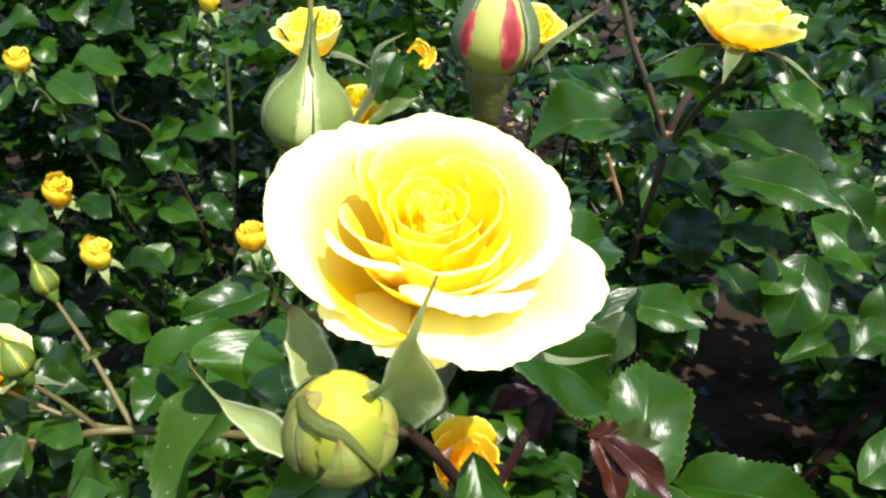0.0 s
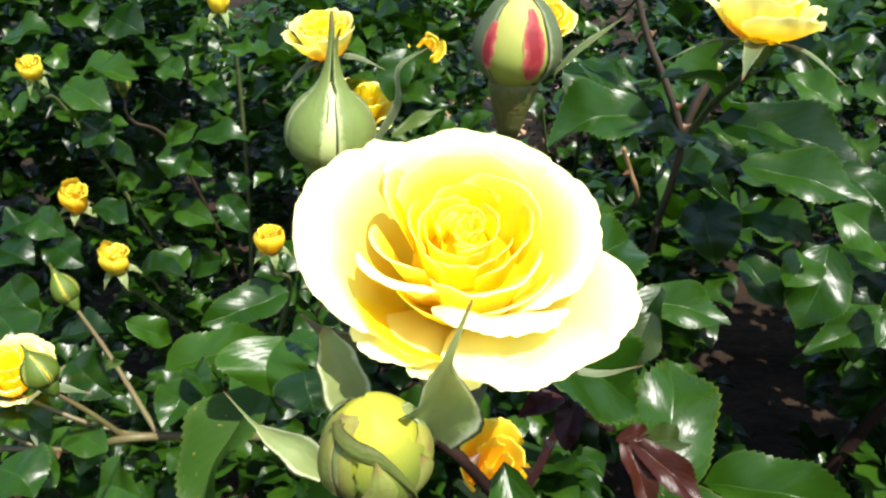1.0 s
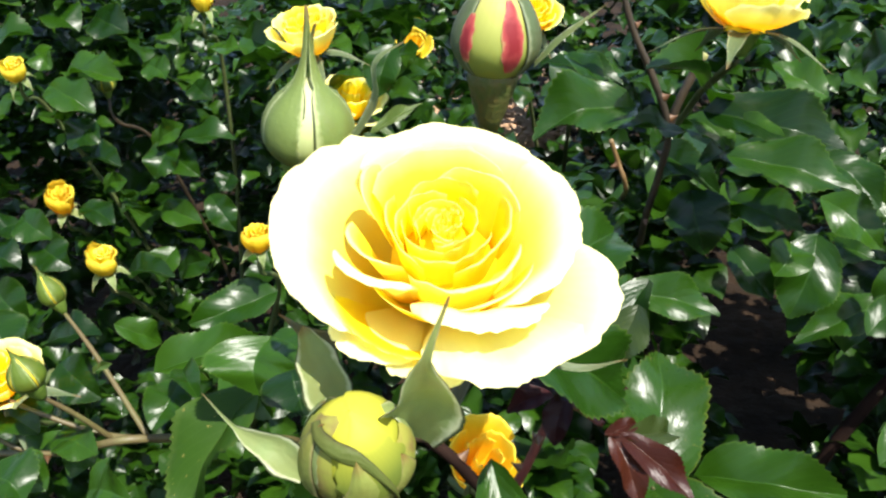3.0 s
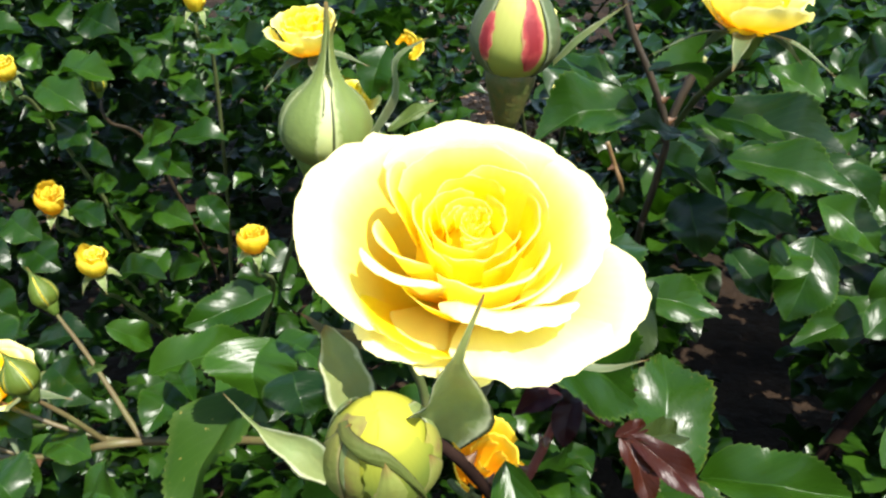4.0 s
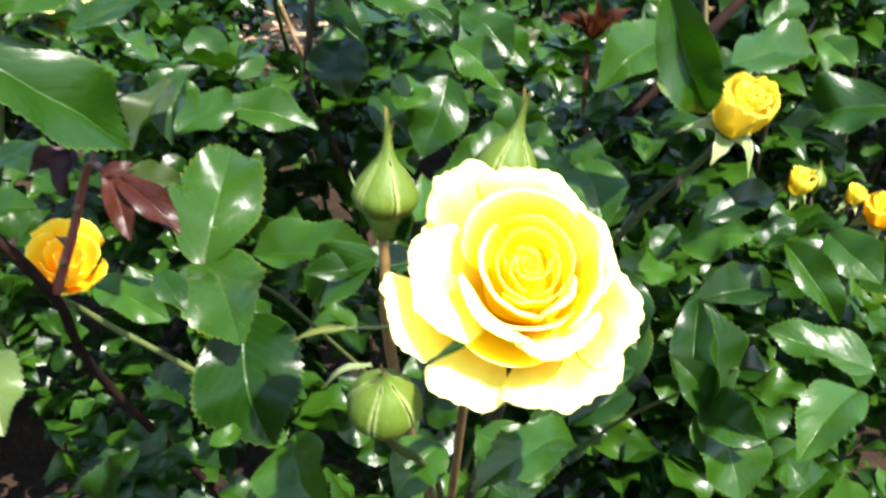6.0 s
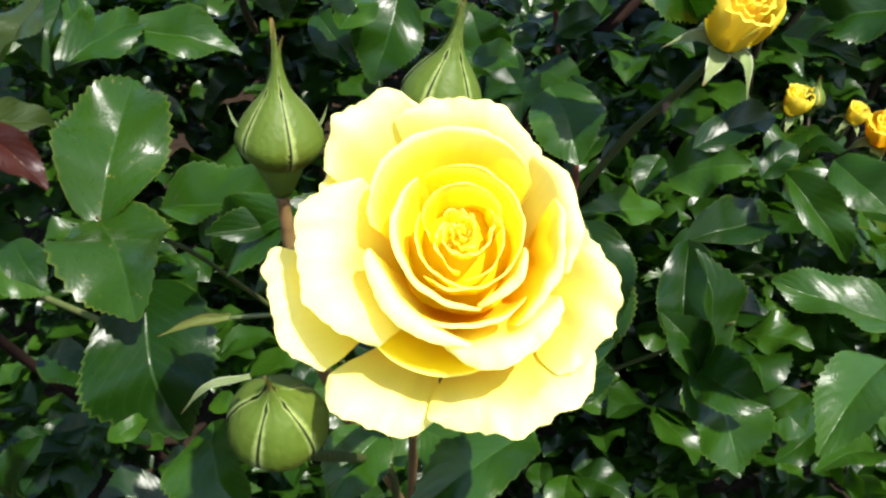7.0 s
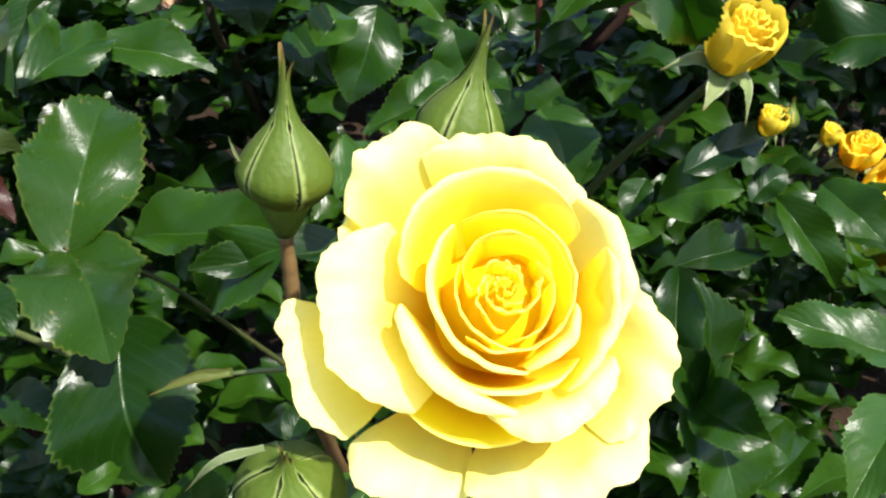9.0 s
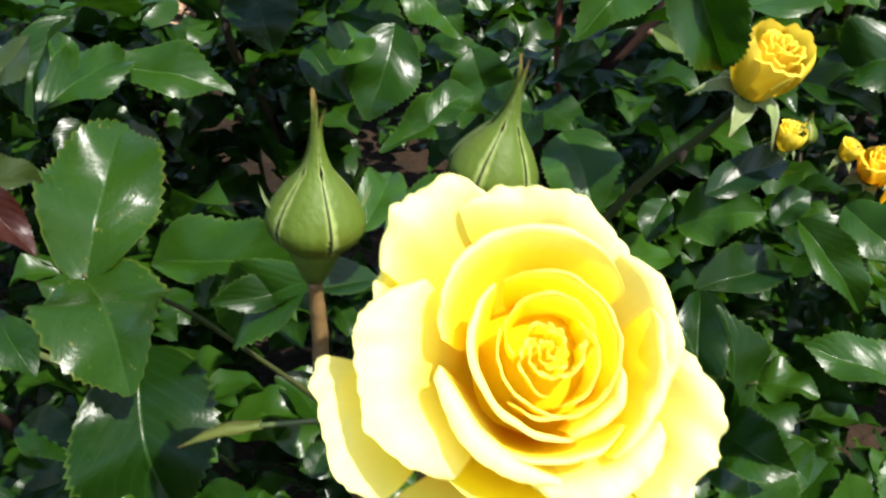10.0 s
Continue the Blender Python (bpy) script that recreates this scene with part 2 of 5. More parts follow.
def grid_faces(rows, cols):
    return [(r * cols + c, r * cols + c + 1, (r + 1) * cols + c + 1, (r + 1) * cols + c)
            for r in range(rows - 1) for c in range(cols - 1)]


def under(ob, parent, m=None):
    """Makes ob a child of parent; m: its place in the world, else it is given in the parent's own space."""
    ob.parent = parent
    if m is not None:
        top = parent.matrix_basis if parent.parent is None else parent.parent.matrix_basis @ parent.matrix_parent_inverse @ parent.matrix_basis
        ob.matrix_parent_inverse = top.inverted()
        ob.matrix_basis = m
    return ob


def piece(name, me, parent, label="", m=None):
    return tagged(under(new(name, me), parent, m), label)


def bezier(pts, n):
    """n + 1 points on a smooth line through pts."""
    pts = [Vector(p) for p in pts]
    if len(pts) == 2:
        pts = [pts[0], (pts[0] + pts[1]) / 2, pts[1]]
    ext = [2 * pts[0] - pts[1], *pts, 2 * pts[-1] - pts[-2]]
    line = []
    for k in range(n + 1):
        s = k / n * (len(pts) - 1)
        i = min(int(s), len(pts) - 2)
        f = s - i
        a, b, c, d = ext[i:i + 4]
        line.append(0.5 * (2 * b + (c - a) * f + (2 * a - 5 * b + 4 * c - d) * f * f + (3 * b - a - 3 * c + d) * f ** 3))
    return line


def tube(pts, r0, r1, material, n=14, sides=8, knots=0.0):
    line = bezier(pts, n)
    verts, faces, uvs = [], [], []
    for k, p in enumerate(line):
        way = (line[min(k + 1, n)] - line[max(k - 1, 0)]).normalized()
        a = way.orthogonal().normalized() if k == 0 else (a - way * a.dot(way)).normalized()
        b = way.cross(a)
        r = r0 + (r1 - r0) * k / n
        r *= 1 + knots * max(0, math.sin(k * 2.1)) ** 4 + 0.06 * noise.noise(p * 160)
        for s in range(sides):
            t = 2 * math.pi * s / sides
            verts.append(p + r * (math.cos(t) * a + math.sin(t) * b))
            uvs.append((s / sides, k / n))
    for k in range(n):
        for s in range(sides):
            q = (s + 1) % sides
            faces.append((k * sides + s, k * sides + q, (k + 1) * sides + q, (k + 1) * sides + s))
    faces.append(tuple(range(sides))[::-1])
    faces.append(tuple(n * sides + s for s in range(sides)))
    return mesh_of("tube", verts, faces, material, uvs)


def thorn_mesh():
    verts, faces = [], []
    for k in range(4):
        r = 0.0022 * (1 - k / 3) ** 1.3 + 0.0001
        for s in range(6):
            t = s * math.pi / 3
            verts.append((r * 1.6 * math.cos(t) - 0.0011 * (k / 3) ** 2, r * math.sin(t), 0.0062 * k / 3))
    for k in range(3):
        for s in range(6):
            q = (s + 1) % 6
            faces.append((k * 6 + s, k * 6 + q, k * 6 + 6 + q, k * 6 + 6 + s))
    return mesh_of("thorn", verts, faces, stem_brown)


THORN = thorn_mesh()


def thorns(stem, pts, r, count, rng):
    line = bezier(pts, 40)
    for _ in range(count):
        k = rng.randrange(3, 37)
        way = (line[k + 1] - line[k]).normalized()
        out = (Matrix.Rotation(rng.uniform(0, 6.3), 3, way) @ way.orthogonal()).normalized()
        rot = Matrix((-way, out.cross(-way), out)).transposed().to_4x4()
        piece("thorn", THORN, stem, "", Matrix.Translation(line[k] + out * r * 0.85) @ rot)


def stem(parent, pts, r0, r1, material, label="", prickles=0, seed=1, name="stem"):
    """A stem or cane along pts, given in the world."""
    ob = piece(name, tube(pts, r0, r1, material, 6 * len(pts), 8, 0.12), parent, label, Matrix())
    if prickles:
        thorns(ob, pts, (r0 + r1) / 2, prickles, random.Random(seed))
    return ob


# leaf blades: base at the origin, tip at y = 1, full width about 1
def leaf_mesh(kind, material, teeth=19, cols=8, name="leaf"):
    rng = random.Random(50 + kind)
    arch = (0.13, 0.09, 0.20, 0.06, 0.15, 0.17)[kind]
    fold = (0.46, 0.32, 0.56, 0.42, 0.30, 0.62)[kind]
    curl = (0.22, 0.10, 0.16, 0.26, 0.12, 0.20)[kind]
    wave = (0.16, 0.20, 0.13, 0.18, 0.22, 0.20)[kind]
    bend = (0.05, -0.05, 0.08, -0.07, 0.0, 0.10)[kind]
    twist = (0.25, -0.35, 0.15, 0.45, -0.20, -0.5)[kind]
    ph = rng.uniform(0, 6)
    verts, uvs = [], []
    rows = teeth * 2 + 1
    for r in range(rows):
        s = r / (rows - 1)
        w = 0.52 * max(0.0, math.sin(math.pi * s ** 0.74)) ** 0.72
        w *= 1 - 0.26 * max(0.0, (s - 0.62) / 0.38)
        notch = 1.0 if r % 2 else (0.93 if teeth > 8 else 0.95)
        for c in range(cols + 1):
            q = (-1.0, -0.78, -0.45, -0.03, 0.0, 0.03, 0.45, 0.78, 1.0)[c] if cols == 8 else 2 * c / cols - 1
            edge = 1.0 - (1 - notch) * abs(q) ** 6
            x = w * q * edge
            y = s + 0.07 * abs(q) * math.sin(math.pi * s) + (0.018 if r % 2 and abs(q) == 1 and teeth > 8 else 0.0)
            if s < 0.22:
                y -= 0.05 * abs(q) * (0.22 - s) / 0.22
            z = arch * math.sin(math.pi * s) + fold * abs(x) - 1.25 * curl * x * x
            z += wave * (1.35 if teeth > 8 else 1.0) * abs(q) ** 1.5 * w * math.sin(9.5 * s + ph + (2.3 if q > 0 else 0)) + 0.02 * math.sin(13 * s + 2 * ph) * math.sin(math.pi * s)
            if teeth > 8:
                z += 0.006 * math.cos(2 * math.pi * (8.5 * s - 4.4 * w * abs(q))) * abs(q) * (1 - abs(q) ** 3)
            a = twist * (s - 0.4)
            verts.append((x * math.cos(a) - z * math.sin(a) + bend * math.sin(math.pi * s), min(y, 1.0), x * math.sin(a) + z * math.cos(a)))
            uvs.append((0.5 + 0.5 * q, s))
    return mesh_of(name, verts, grid_faces(rows, cols + 1), material, uvs)


BLADES = {}


def blade(kind, material, fine=True):
    key = (kind, material.name, fine)
    if key not in BLADES:
        BLADES[key] = leaf_mesh(kind, material) if fine else leaf_mesh(kind, material, 5, 4)
    return BLADES[key]


def leaf_pose(base, tip, width, hint):
    base, tip = Vector(base), Vector(tip)
    y = tip - base
    size = y.length
    y.normalize()
    z = Vector(hint)
    z = (z - y * z.dot(y)).normalized()
    x = y.cross(z)
    m = Matrix((x * width, y * size, z * (0.5 * size + 0.5 * width))).transposed().to_4x4()
    return Matrix.Translation(base) @ m


def leaf(bush, base, tip, width, hint=(0, -0.35, 0.95), kind=0, material=None, label=""):
    ob = piece("leaf", blade(kind, material or leaf_green), bush, label, leaf_pose(base, tip, width, hint))
    return ob


def ribbon(pts, width, hint, material, cup=0.25, n=14, tail=0.0):
    """A sepal: a lance-shaped strip along pts, hollow towards hint."""
    line = bezier(pts, n)
    verts, uvs = [], []
    for k, p in enumerate(line):
        way = (line[min(k + 1, n)] - line[max(k - 1, 0)]).normalized()
        z = Vector(hint)
        z = (z - way * z.dot(way)).normalized()
        x = way.cross(z)
        s = k / n
        if tail >= 1:
            g = s / 0.68
            full = max(0.13, math.sin(math.pi * (0.16 + 0.84 * g)) ** 0.75) if g < 1 else 0.13 * (1 - 0.8 * (s - 0.68) / 0.32)
        w = 0.5 * width * full if tail >= 1 else 0.5 * width * (0.62 + 0.75 * s - 0.1 * s * s) if s < 0.4 else 0.5 * width * (0.90 * max(0, 1 - (s - 0.4) / 0.6) ** (1.1 + tail) + 0.03)
        for c in range(7):
            q = c / 3 - 1
            wob = 1 + 0.12 * math.sin(17 * s + 3 * q)
            verts.append(p + x * w * q * wob + z * cup * w * q * q)
            uvs.append((0.5 + 0.5 * q, s))
    return mesh_of("sepal", verts, grid_faces(n + 1, 7), material, uvs)


# ---- flowers ----
def petal_mesh(th, half, radii, rise, lip, drop, material, base=-0.034, ruffle=0.6, seed=0, steep=False, shelf=0.0):
    """One petal in the flower's own space (z along its axis, millimetres in, metres out); its edge rolls over by lip; shelf: how flat it lies."""
    ra, rb, rc = radii
    nu, body, tip = (36, 13, 8) if half > 30 else (26, 13, 8)
    if rb < 14:
        nu, tip = 26, 6
    lean = radians(6 if rb < 16 else 12 if rb < 24 else 24 if rb < 31 or steep else 46 + 28 * shelf)
    end = radians(135 if rb < 24 else 124 if rb < 34 else 100)
    if lip < 0:
        lean, end = radians(-24), radians(-24)
    verts, uvs = [], []
    base = base * 1000
    for i in range(body + tip + 1):
        f = min(1.0, i / body)
        q = max(0.0, (i - body) / tip)
        v = 0.86 * f + 0.14 * q
        low = 0.78 if rb < 22 else 0.52
        wd = low + (1 - low) * min(1, f / 0.72) ** 0.8
        if q > 0:
            wd *= 1 - 0.045 * q * q
        for j in range(nu + 1):
            u = 2 * j / nu - 1
            full = rb + (rc - ra) / 2 * u + ((ra + rc) / 2 - rb) * u * u
            corner = abs(u) ** 4.0
            over = lip * (1 - 0.78 * abs(u) ** 3) * (1 + 0.22 * noise.noise(Vector((u * 2.1, seed * 1.3, 7.7))))
            R = full * (1 - 0.05 * corner) - over
            top = rise - drop * corner
            a = radians(th + half * u * wd)
            tall = top - base
            k = 0.34 * tall
            b = ((2.5, base), (R * ((0.80 if rb < 24 else 0.66) - 0.32 * shelf), base + (0.06 + 0.72 * shelf) * tall), (R - k * math.sin(lean), top - k * math.cos(lean)), (R, top))
            w0, w1, w2, w3 = (1 - f) ** 3, 3 * f * (1 - f) ** 2, 3 * f * f * (1 - f), f ** 3
            r = w0 * b[0][0] + w1 * b[1][0] + w2 * b[2][0] + w3 * b[3][0]
            h = w0 * b[0][1] + w1 * b[1][1] + w2 * b[2][1] + w3 * b[3][1]
            if q > 0 and lip > 0:
                rho = over / (math.cos(lean) - math.cos(end))
                turn = lean + (end - lean) * q
                r += rho * (math.cos(lean) - math.cos(turn))
                h += rho * (math.sin(turn) - math.sin(lean))
            elif q > 0:
                r += 0.14 * tall * q * math.sin(lean)
                h += 0.14 * tall * q * math.cos(lean)
            p = Vector((math.cos(a), math.sin(a), 0)) * 2.2 + Vector((seed * 3.1, v * 1.2, 0.37 * seed))
            r += ruffle * (noise.noise(p * 1.6) * 1.6 * v ** 2 + noise.noise(p * 5.0) * (0.7 if rb > 22 else 0.15) * v ** 8)
            h += ruffle * (noise.noise(p * 1.9 + Vector((9, 2, 4))) * 2.0 * v ** 2 + noise.noise(p * 5.5) * (0.8 if rb > 22 else 0.25) * v ** 8)
            if rb > 30:
                edge = noise.noise(Vector((a * 5.0, seed * 1.7, 0.3))) + 0.4 * noise.noise(Vector((a * 13.0, seed * 0.7, 5.3))) + 0.6 * noise.noise(Vector((a * 27.0, seed * 0.4, 2.3)))
                r += (1.1 * edge - 3.0 * max(0.0, edge - 0.42)) * v ** 12
                h += 1.3 * noise.noise(Vector((a * 6.5, seed * 2.3, 8.1))) * v ** 9
            verts.append(Vector((r * math.cos(a), r * math.sin(a), h)) / 1000)
            uvs.append((0.5 + 0.5 * u, v))
    return mesh_of("petal", verts, grid_faces(body + tip + 1, nu + 1), material, uvs)


def petal(rose, th, half, ra, rb, rc, rise, lip=1.0, drop=2.0, material=None, ruffle=0.6, seed=None, base=-0.034, steep=False, shelf=0.0):
    me = petal_mesh(th, half, (ra, rb, rc), rise, lip, drop, material or petal_mid, base, ruffle, th * 0.13 + rb if seed is None else seed, steep, shelf)
    return piece("petal", me, rose)


def heart(rose, size, top=3.0, seed=3, turns=15):
    """The tight whorl in the middle, domed a little; each petal winds outwards under the next."""
    rng = random.Random(seed)
    for k in range(turns):
        f = k / (turns - 1)
        r = size * (0.12 + 0.88 * f)
        th = k * 137.5 + seed * 40
        petal(rose, th + rng.uniform(-28, 28), rng.uniform(66, 100) - 22 * f, r * rng.uniform(0.55, 0.85), r * rng.uniform(0.92, 1.06), r * rng.uniform(1.0, 1.40), top * (1 - 0.6 * f * f) + rng.uniform(-0.8, 0.8), 0.15 + 0.25 * f, 0.9, petal_heart, 0.45 + 0.2 * f, seed + k)


def core(rose, wide, top=-0.004, deep=0.014):
    """A plain yellow dome under the whorl, added so that no dark gaps show."""
    prof = [(wide * k / 8 + 0.0002, top - deep * (k / 8) ** 1.6) for k in range(9)]
    return piece("core", lathe(prof, petal_core, 24, 0.03), rose)


def flower_pose(place, axis):
    a = Vector(axis).normalized()
    x = Vector((1, 0, 0))
    x = (x - a * x.dot(a)).normalized()
    return Matrix.Translation(place) @ Matrix((x, a.cross(x), a)).transposed().to_4x4()


def lathe(profile, material, sides=16, ribs=0.0):
    verts, uvs = [], []
    for k, (r, z) in enumerate(profile):
        for s in range(sides + 1):
            t = 2 * math.pi * s / sides
            q = r * (1 + ribs * math.cos(5 * t))
            verts.append((q * math.cos(t), q * math.sin(t), z))
            uvs.append((s / sides, k / (len(profile) - 1)))
    return mesh_of("lathe", verts, grid_faces(len(profile), sides + 1), material, uvs)


def hip(flower, z, r, tall, material):
    """The swelling under the petals; z: its top."""
    prof = [(0.0008, z - tall * 1.02), (r * 0.36, z - tall), (r * 0.56, z - tall * 0.78), (r * 0.85, z - tall * 0.42), (r * 1.02, z - tall * 0.2), (r * 1.0, z), (0.001, z + tall * 0.1)]
    return piece("hip", lathe(prof, material, 14), flower)


def ovoid(z, top, r, sharp=0.0):
    """Radius of a bud at height z: round below, drawn out to a point above."""
    s = max(0.0, min(1.0, z / top))
    low = math.sin(math.pi / 2 * min(1, s / 0.36)) ** 0.72
    x = max(0.0, (s - 0.36) / 0.66)
    high = max(0.0, 1 - x ** sharp) if sharp else max(0.0, math.cos(math.pi / 2 * x)) ** 0.80
    return r * (0.30 + 0.70 * low) * high * min(1.0, (1.0 - s) * 9 + 0.02)


def necked(f, neck):
    """How a bud narrows into its beak, from 1 at the shoulder."""
    thick = 0.10 if neck < 3 else 0.25
    return (1 - thick) * (1 - f) ** neck + thick * (1 - 0.75 * f)


def bud_sepal(th, half, r, tall, beak, material, gap=0.0006, lean=0.0, reach=1.0, neck=2.6, sharp=0.0):
    """A sepal that lies on the bud and runs out into a beak."""
    n, verts, uvs = 22, [], []
    end = tall + beak if reach == 1 else tall * reach
    for k in range(n + 1):
        s = k / n
        z = end * s
        body = ovoid(min(z, tall * 0.93), tall, r, sharp) + gap
        if z > tall * 0.80:
            f = min(1, (z - tall * 0.80) / (end - tall * 0.80))
            body = ovoid(tall * 0.80, tall, r, sharp) * max(0.05, necked(f, neck)) + gap * (1 - 0.5 * f)
        wide = radians(half) * (1.0 if z < tall * 0.85 else max(0.6, 1 - 0.4 * (z - tall * 0.85) / (0.15 * tall)))
        if reach < 1:
            wide = radians(half) * (1.0 if s < 0.45 else max(0.04, 1 - ((s - 0.45) / 0.55) ** 1.5))
        elif z > tall * 0.95:
            wide *= 1.5 * min(1.0, 0.25 + 6 * (1 - s))
        for c in range(7):
            q = c / 3 - 1
            t = radians(th) + wide * q
            rr = body * (1 - 0.045 * q * q) + lean * max(0.0, s - 0.82) ** 2 * 30
            verts.append((rr * math.cos(t), rr * math.sin(t), z))
            uvs.append((0.5 + 0.5 * q, s))
    return mesh_of("sepal", verts, grid_faces(n + 1, 7), material, uvs)


def bud(place, axis, r, tall, beak, label, spin=0.0, petals=None, sepals=(0, 72, 144, 216, 288), cover=None, half=33, group="rose buds", hip_mat=None, name="rose_bud", reach=1.0, wrap=0.045, neck=2.6, sharp=None, funnel=1.0):
    """A closed bud; place: the bottom of its swelling petals."""
    ob = tagged(new(name), label, "rose bud", group)
    ob.matrix_basis = flower_pose(place, axis)
    if sharp is None:
        sharp = (1.5 if neck > 3 else 2.1) if reach == 1 and beak >= 0.01 else 0.0
    prof = [(ovoid(tall * k / 14, tall, r, sharp), tall * k / 14) for k in range(15)]
    if reach == 1:
        cap, end = ovoid(tall * 0.8, tall, r, sharp), tall + beak * 0.6
        prof = [(rr if z <= tall * 0.8 else min(rr, 0.93 * cap * necked((z - tall * 0.8) / (end - tall * 0.8), neck)), z) for rr, z in prof]
    # three petals wound round one another
    for k in range(3):
        verts, uvs = [], []
        for i, (rr, z) in enumerate(prof):
            for j in range(15):
                f = j / 14
                t = radians(spin + 120 * k + 165 * f + 40 * z / tall)
                q = rr * (1.0 - wrap + wrap * f) + 0.0002
                verts.append((q * math.cos(t), q * math.sin(t), z))
                uvs.append((f, i / 14))
        piece("petal", mesh_of("petal", verts, grid_faces(15, 15), petals or petal_lemon, uvs), ob)
    for k, th in enumerate(sepals):
        piece("sepal", bud_sepal(th + spin, half + (4 if k % 2 and half > 36 else 0), r, tall, beak * (1 - 0.18 * (k % 3)), cover or sepal_green, 0.0006 + 0.0005 * (k % 2), (0.0022 if k % 2 else 0.0004) * beak / 0.02 if reach == 1 else 0.0, reach if reach == 1 else reach * (1 - 0.12 * (k % 2)), neck, sharp), ob)
    hip(ob, 0.0040, r * 0.62 / funnel ** 0.15, (r * 0.98 + 0.0018) * funnel, hip_mat or hip_green)
    return ob


def laid(flower, r, tall, spots, width, material, lift=0.0009):
    """A sepal folded down over the bud; spots: (angle, height) along its midrib."""
    n, verts, uvs = 18, [], []
    line = bezier([(radians(th) * r, z, 0) for th, z in spots], n)
    for k, p in enumerate(line):
        way = (line[min(k + 1, n)] - line[max(k - 1, 0)]).normalized()
        s = k / n
        w = 0.5 * width * (0.7 + 0.75 * s) if s < 0.4 else 0.5 * width * (max(0.0, 1 - (s - 0.4) / 0.6) ** 0.9 + 0.03)
        for c in range(7):
            q = c / 3 - 1
            a, z = p.x - way.y * w * q, max(0.0005, p.y + way.x * w * q)
            rr = ovoid(z, tall, r) + lift + 0.0010 * (1 - q * q) * (1 + 0.5 * math.sin(9 * s))
            verts.append((rr * math.cos(a / r), rr * math.sin(a / r), z))
            uvs.append((0.5 + 0.5 * q, s))
    return piece("sepal", mesh_of("sepal", verts, grid_faces(n + 1, 7), material, uvs), flower)


def streak(flower, th, half, r, tall, z0, z1, material, lift=0.0005, label="crimson streaked petal"):
    """A bare strip of petal between two sepals."""
    verts, uvs, n = [], [], 14
    for k in range(n + 1):
        z = z0 + (z1 - z0) * k / n
        w = radians(half) * math.sin(math.pi * (0.06 + 0.88 * k / n)) ** 0.6
        for c in range(7):
            q = c / 3 - 1
            t = radians(th) + w * q * (1 + 0.35 * noise.noise(Vector((k * 0.45, q, th))))
            rr = ovoid(z, tall, r) + lift - 0.0003 * abs(q) ** 3
            verts.append((rr * math.cos(t), rr * math.sin(t), z))
            uvs.append((0.5 + 0.5 * q, k / n))
    return piece("petal", mesh_of("petal", verts, grid_faces(n + 1, 7), material, uvs), flower, label)


def small_rose(place, axis, r, label, petals=11, inner=None, outer=None, open_=0.6, seed=1, group="yellow roses", deep=1.0, star=True):
    """A half-open rose of radius r (metres), simpler than the two large ones."""
    ob = tagged(new("rose"), label, "rose", group)
    ob.matrix_basis = flower_pose(place, axis)
    rng = random.Random(seed)
    mm = r * 1000
    base = -0.85 * r * deep
    for k in range(petals):
        f = (k + 1) / petals
        rad = mm * (0.16 + 0.84 * f ** 1.1)
        th = k * 137.5 + seed * 53
        rise = mm * (0.10 - 0.50 * open_ * f * f)
        petal(ob, th, 74 - 22 * f, rad * rng.uniform(0.85, 1.0), rad, rad * rng.uniform(0.85, 1.05), rise + rng.uniform(-0.05, 0.05) * mm,
              mm * 0.16 * f * open_ if open_ > 0.15 else -0.24 * mm * f, mm * 0.08, (inner or petal_heart) if f < 0.6 else (outer or petal_mid), 0.040 * mm, seed * 7 + k, base)
    if open_ > 0.4:
        core(ob, 0.30 * r, -0.22 * r, 0.4 * r)
    if star:
        for k in range(5):
            t = math.radians(72 * k + seed * 31)
            d = Vector((math.cos(t), math.sin(t), 0))
            pts = [Vector((0, 0, base)) + d * 0.1 * r, Vector((0, 0, base)) + d * r * 0.7 + Vector((0, 0, -0.1 * r)), Vector((0, 0, base)) + d * r * 1.35 + Vector((0, 0, -0.45 * r))]
            piece("sepal", ribbon(pts, r * 0.36, (0, 0, 1), sepal_dark if r > 0.022 else sepal_grey), ob)
    hip(ob, base + 0.05 * r, r * 0.24, r * 0.42, hip_green)
    return ob


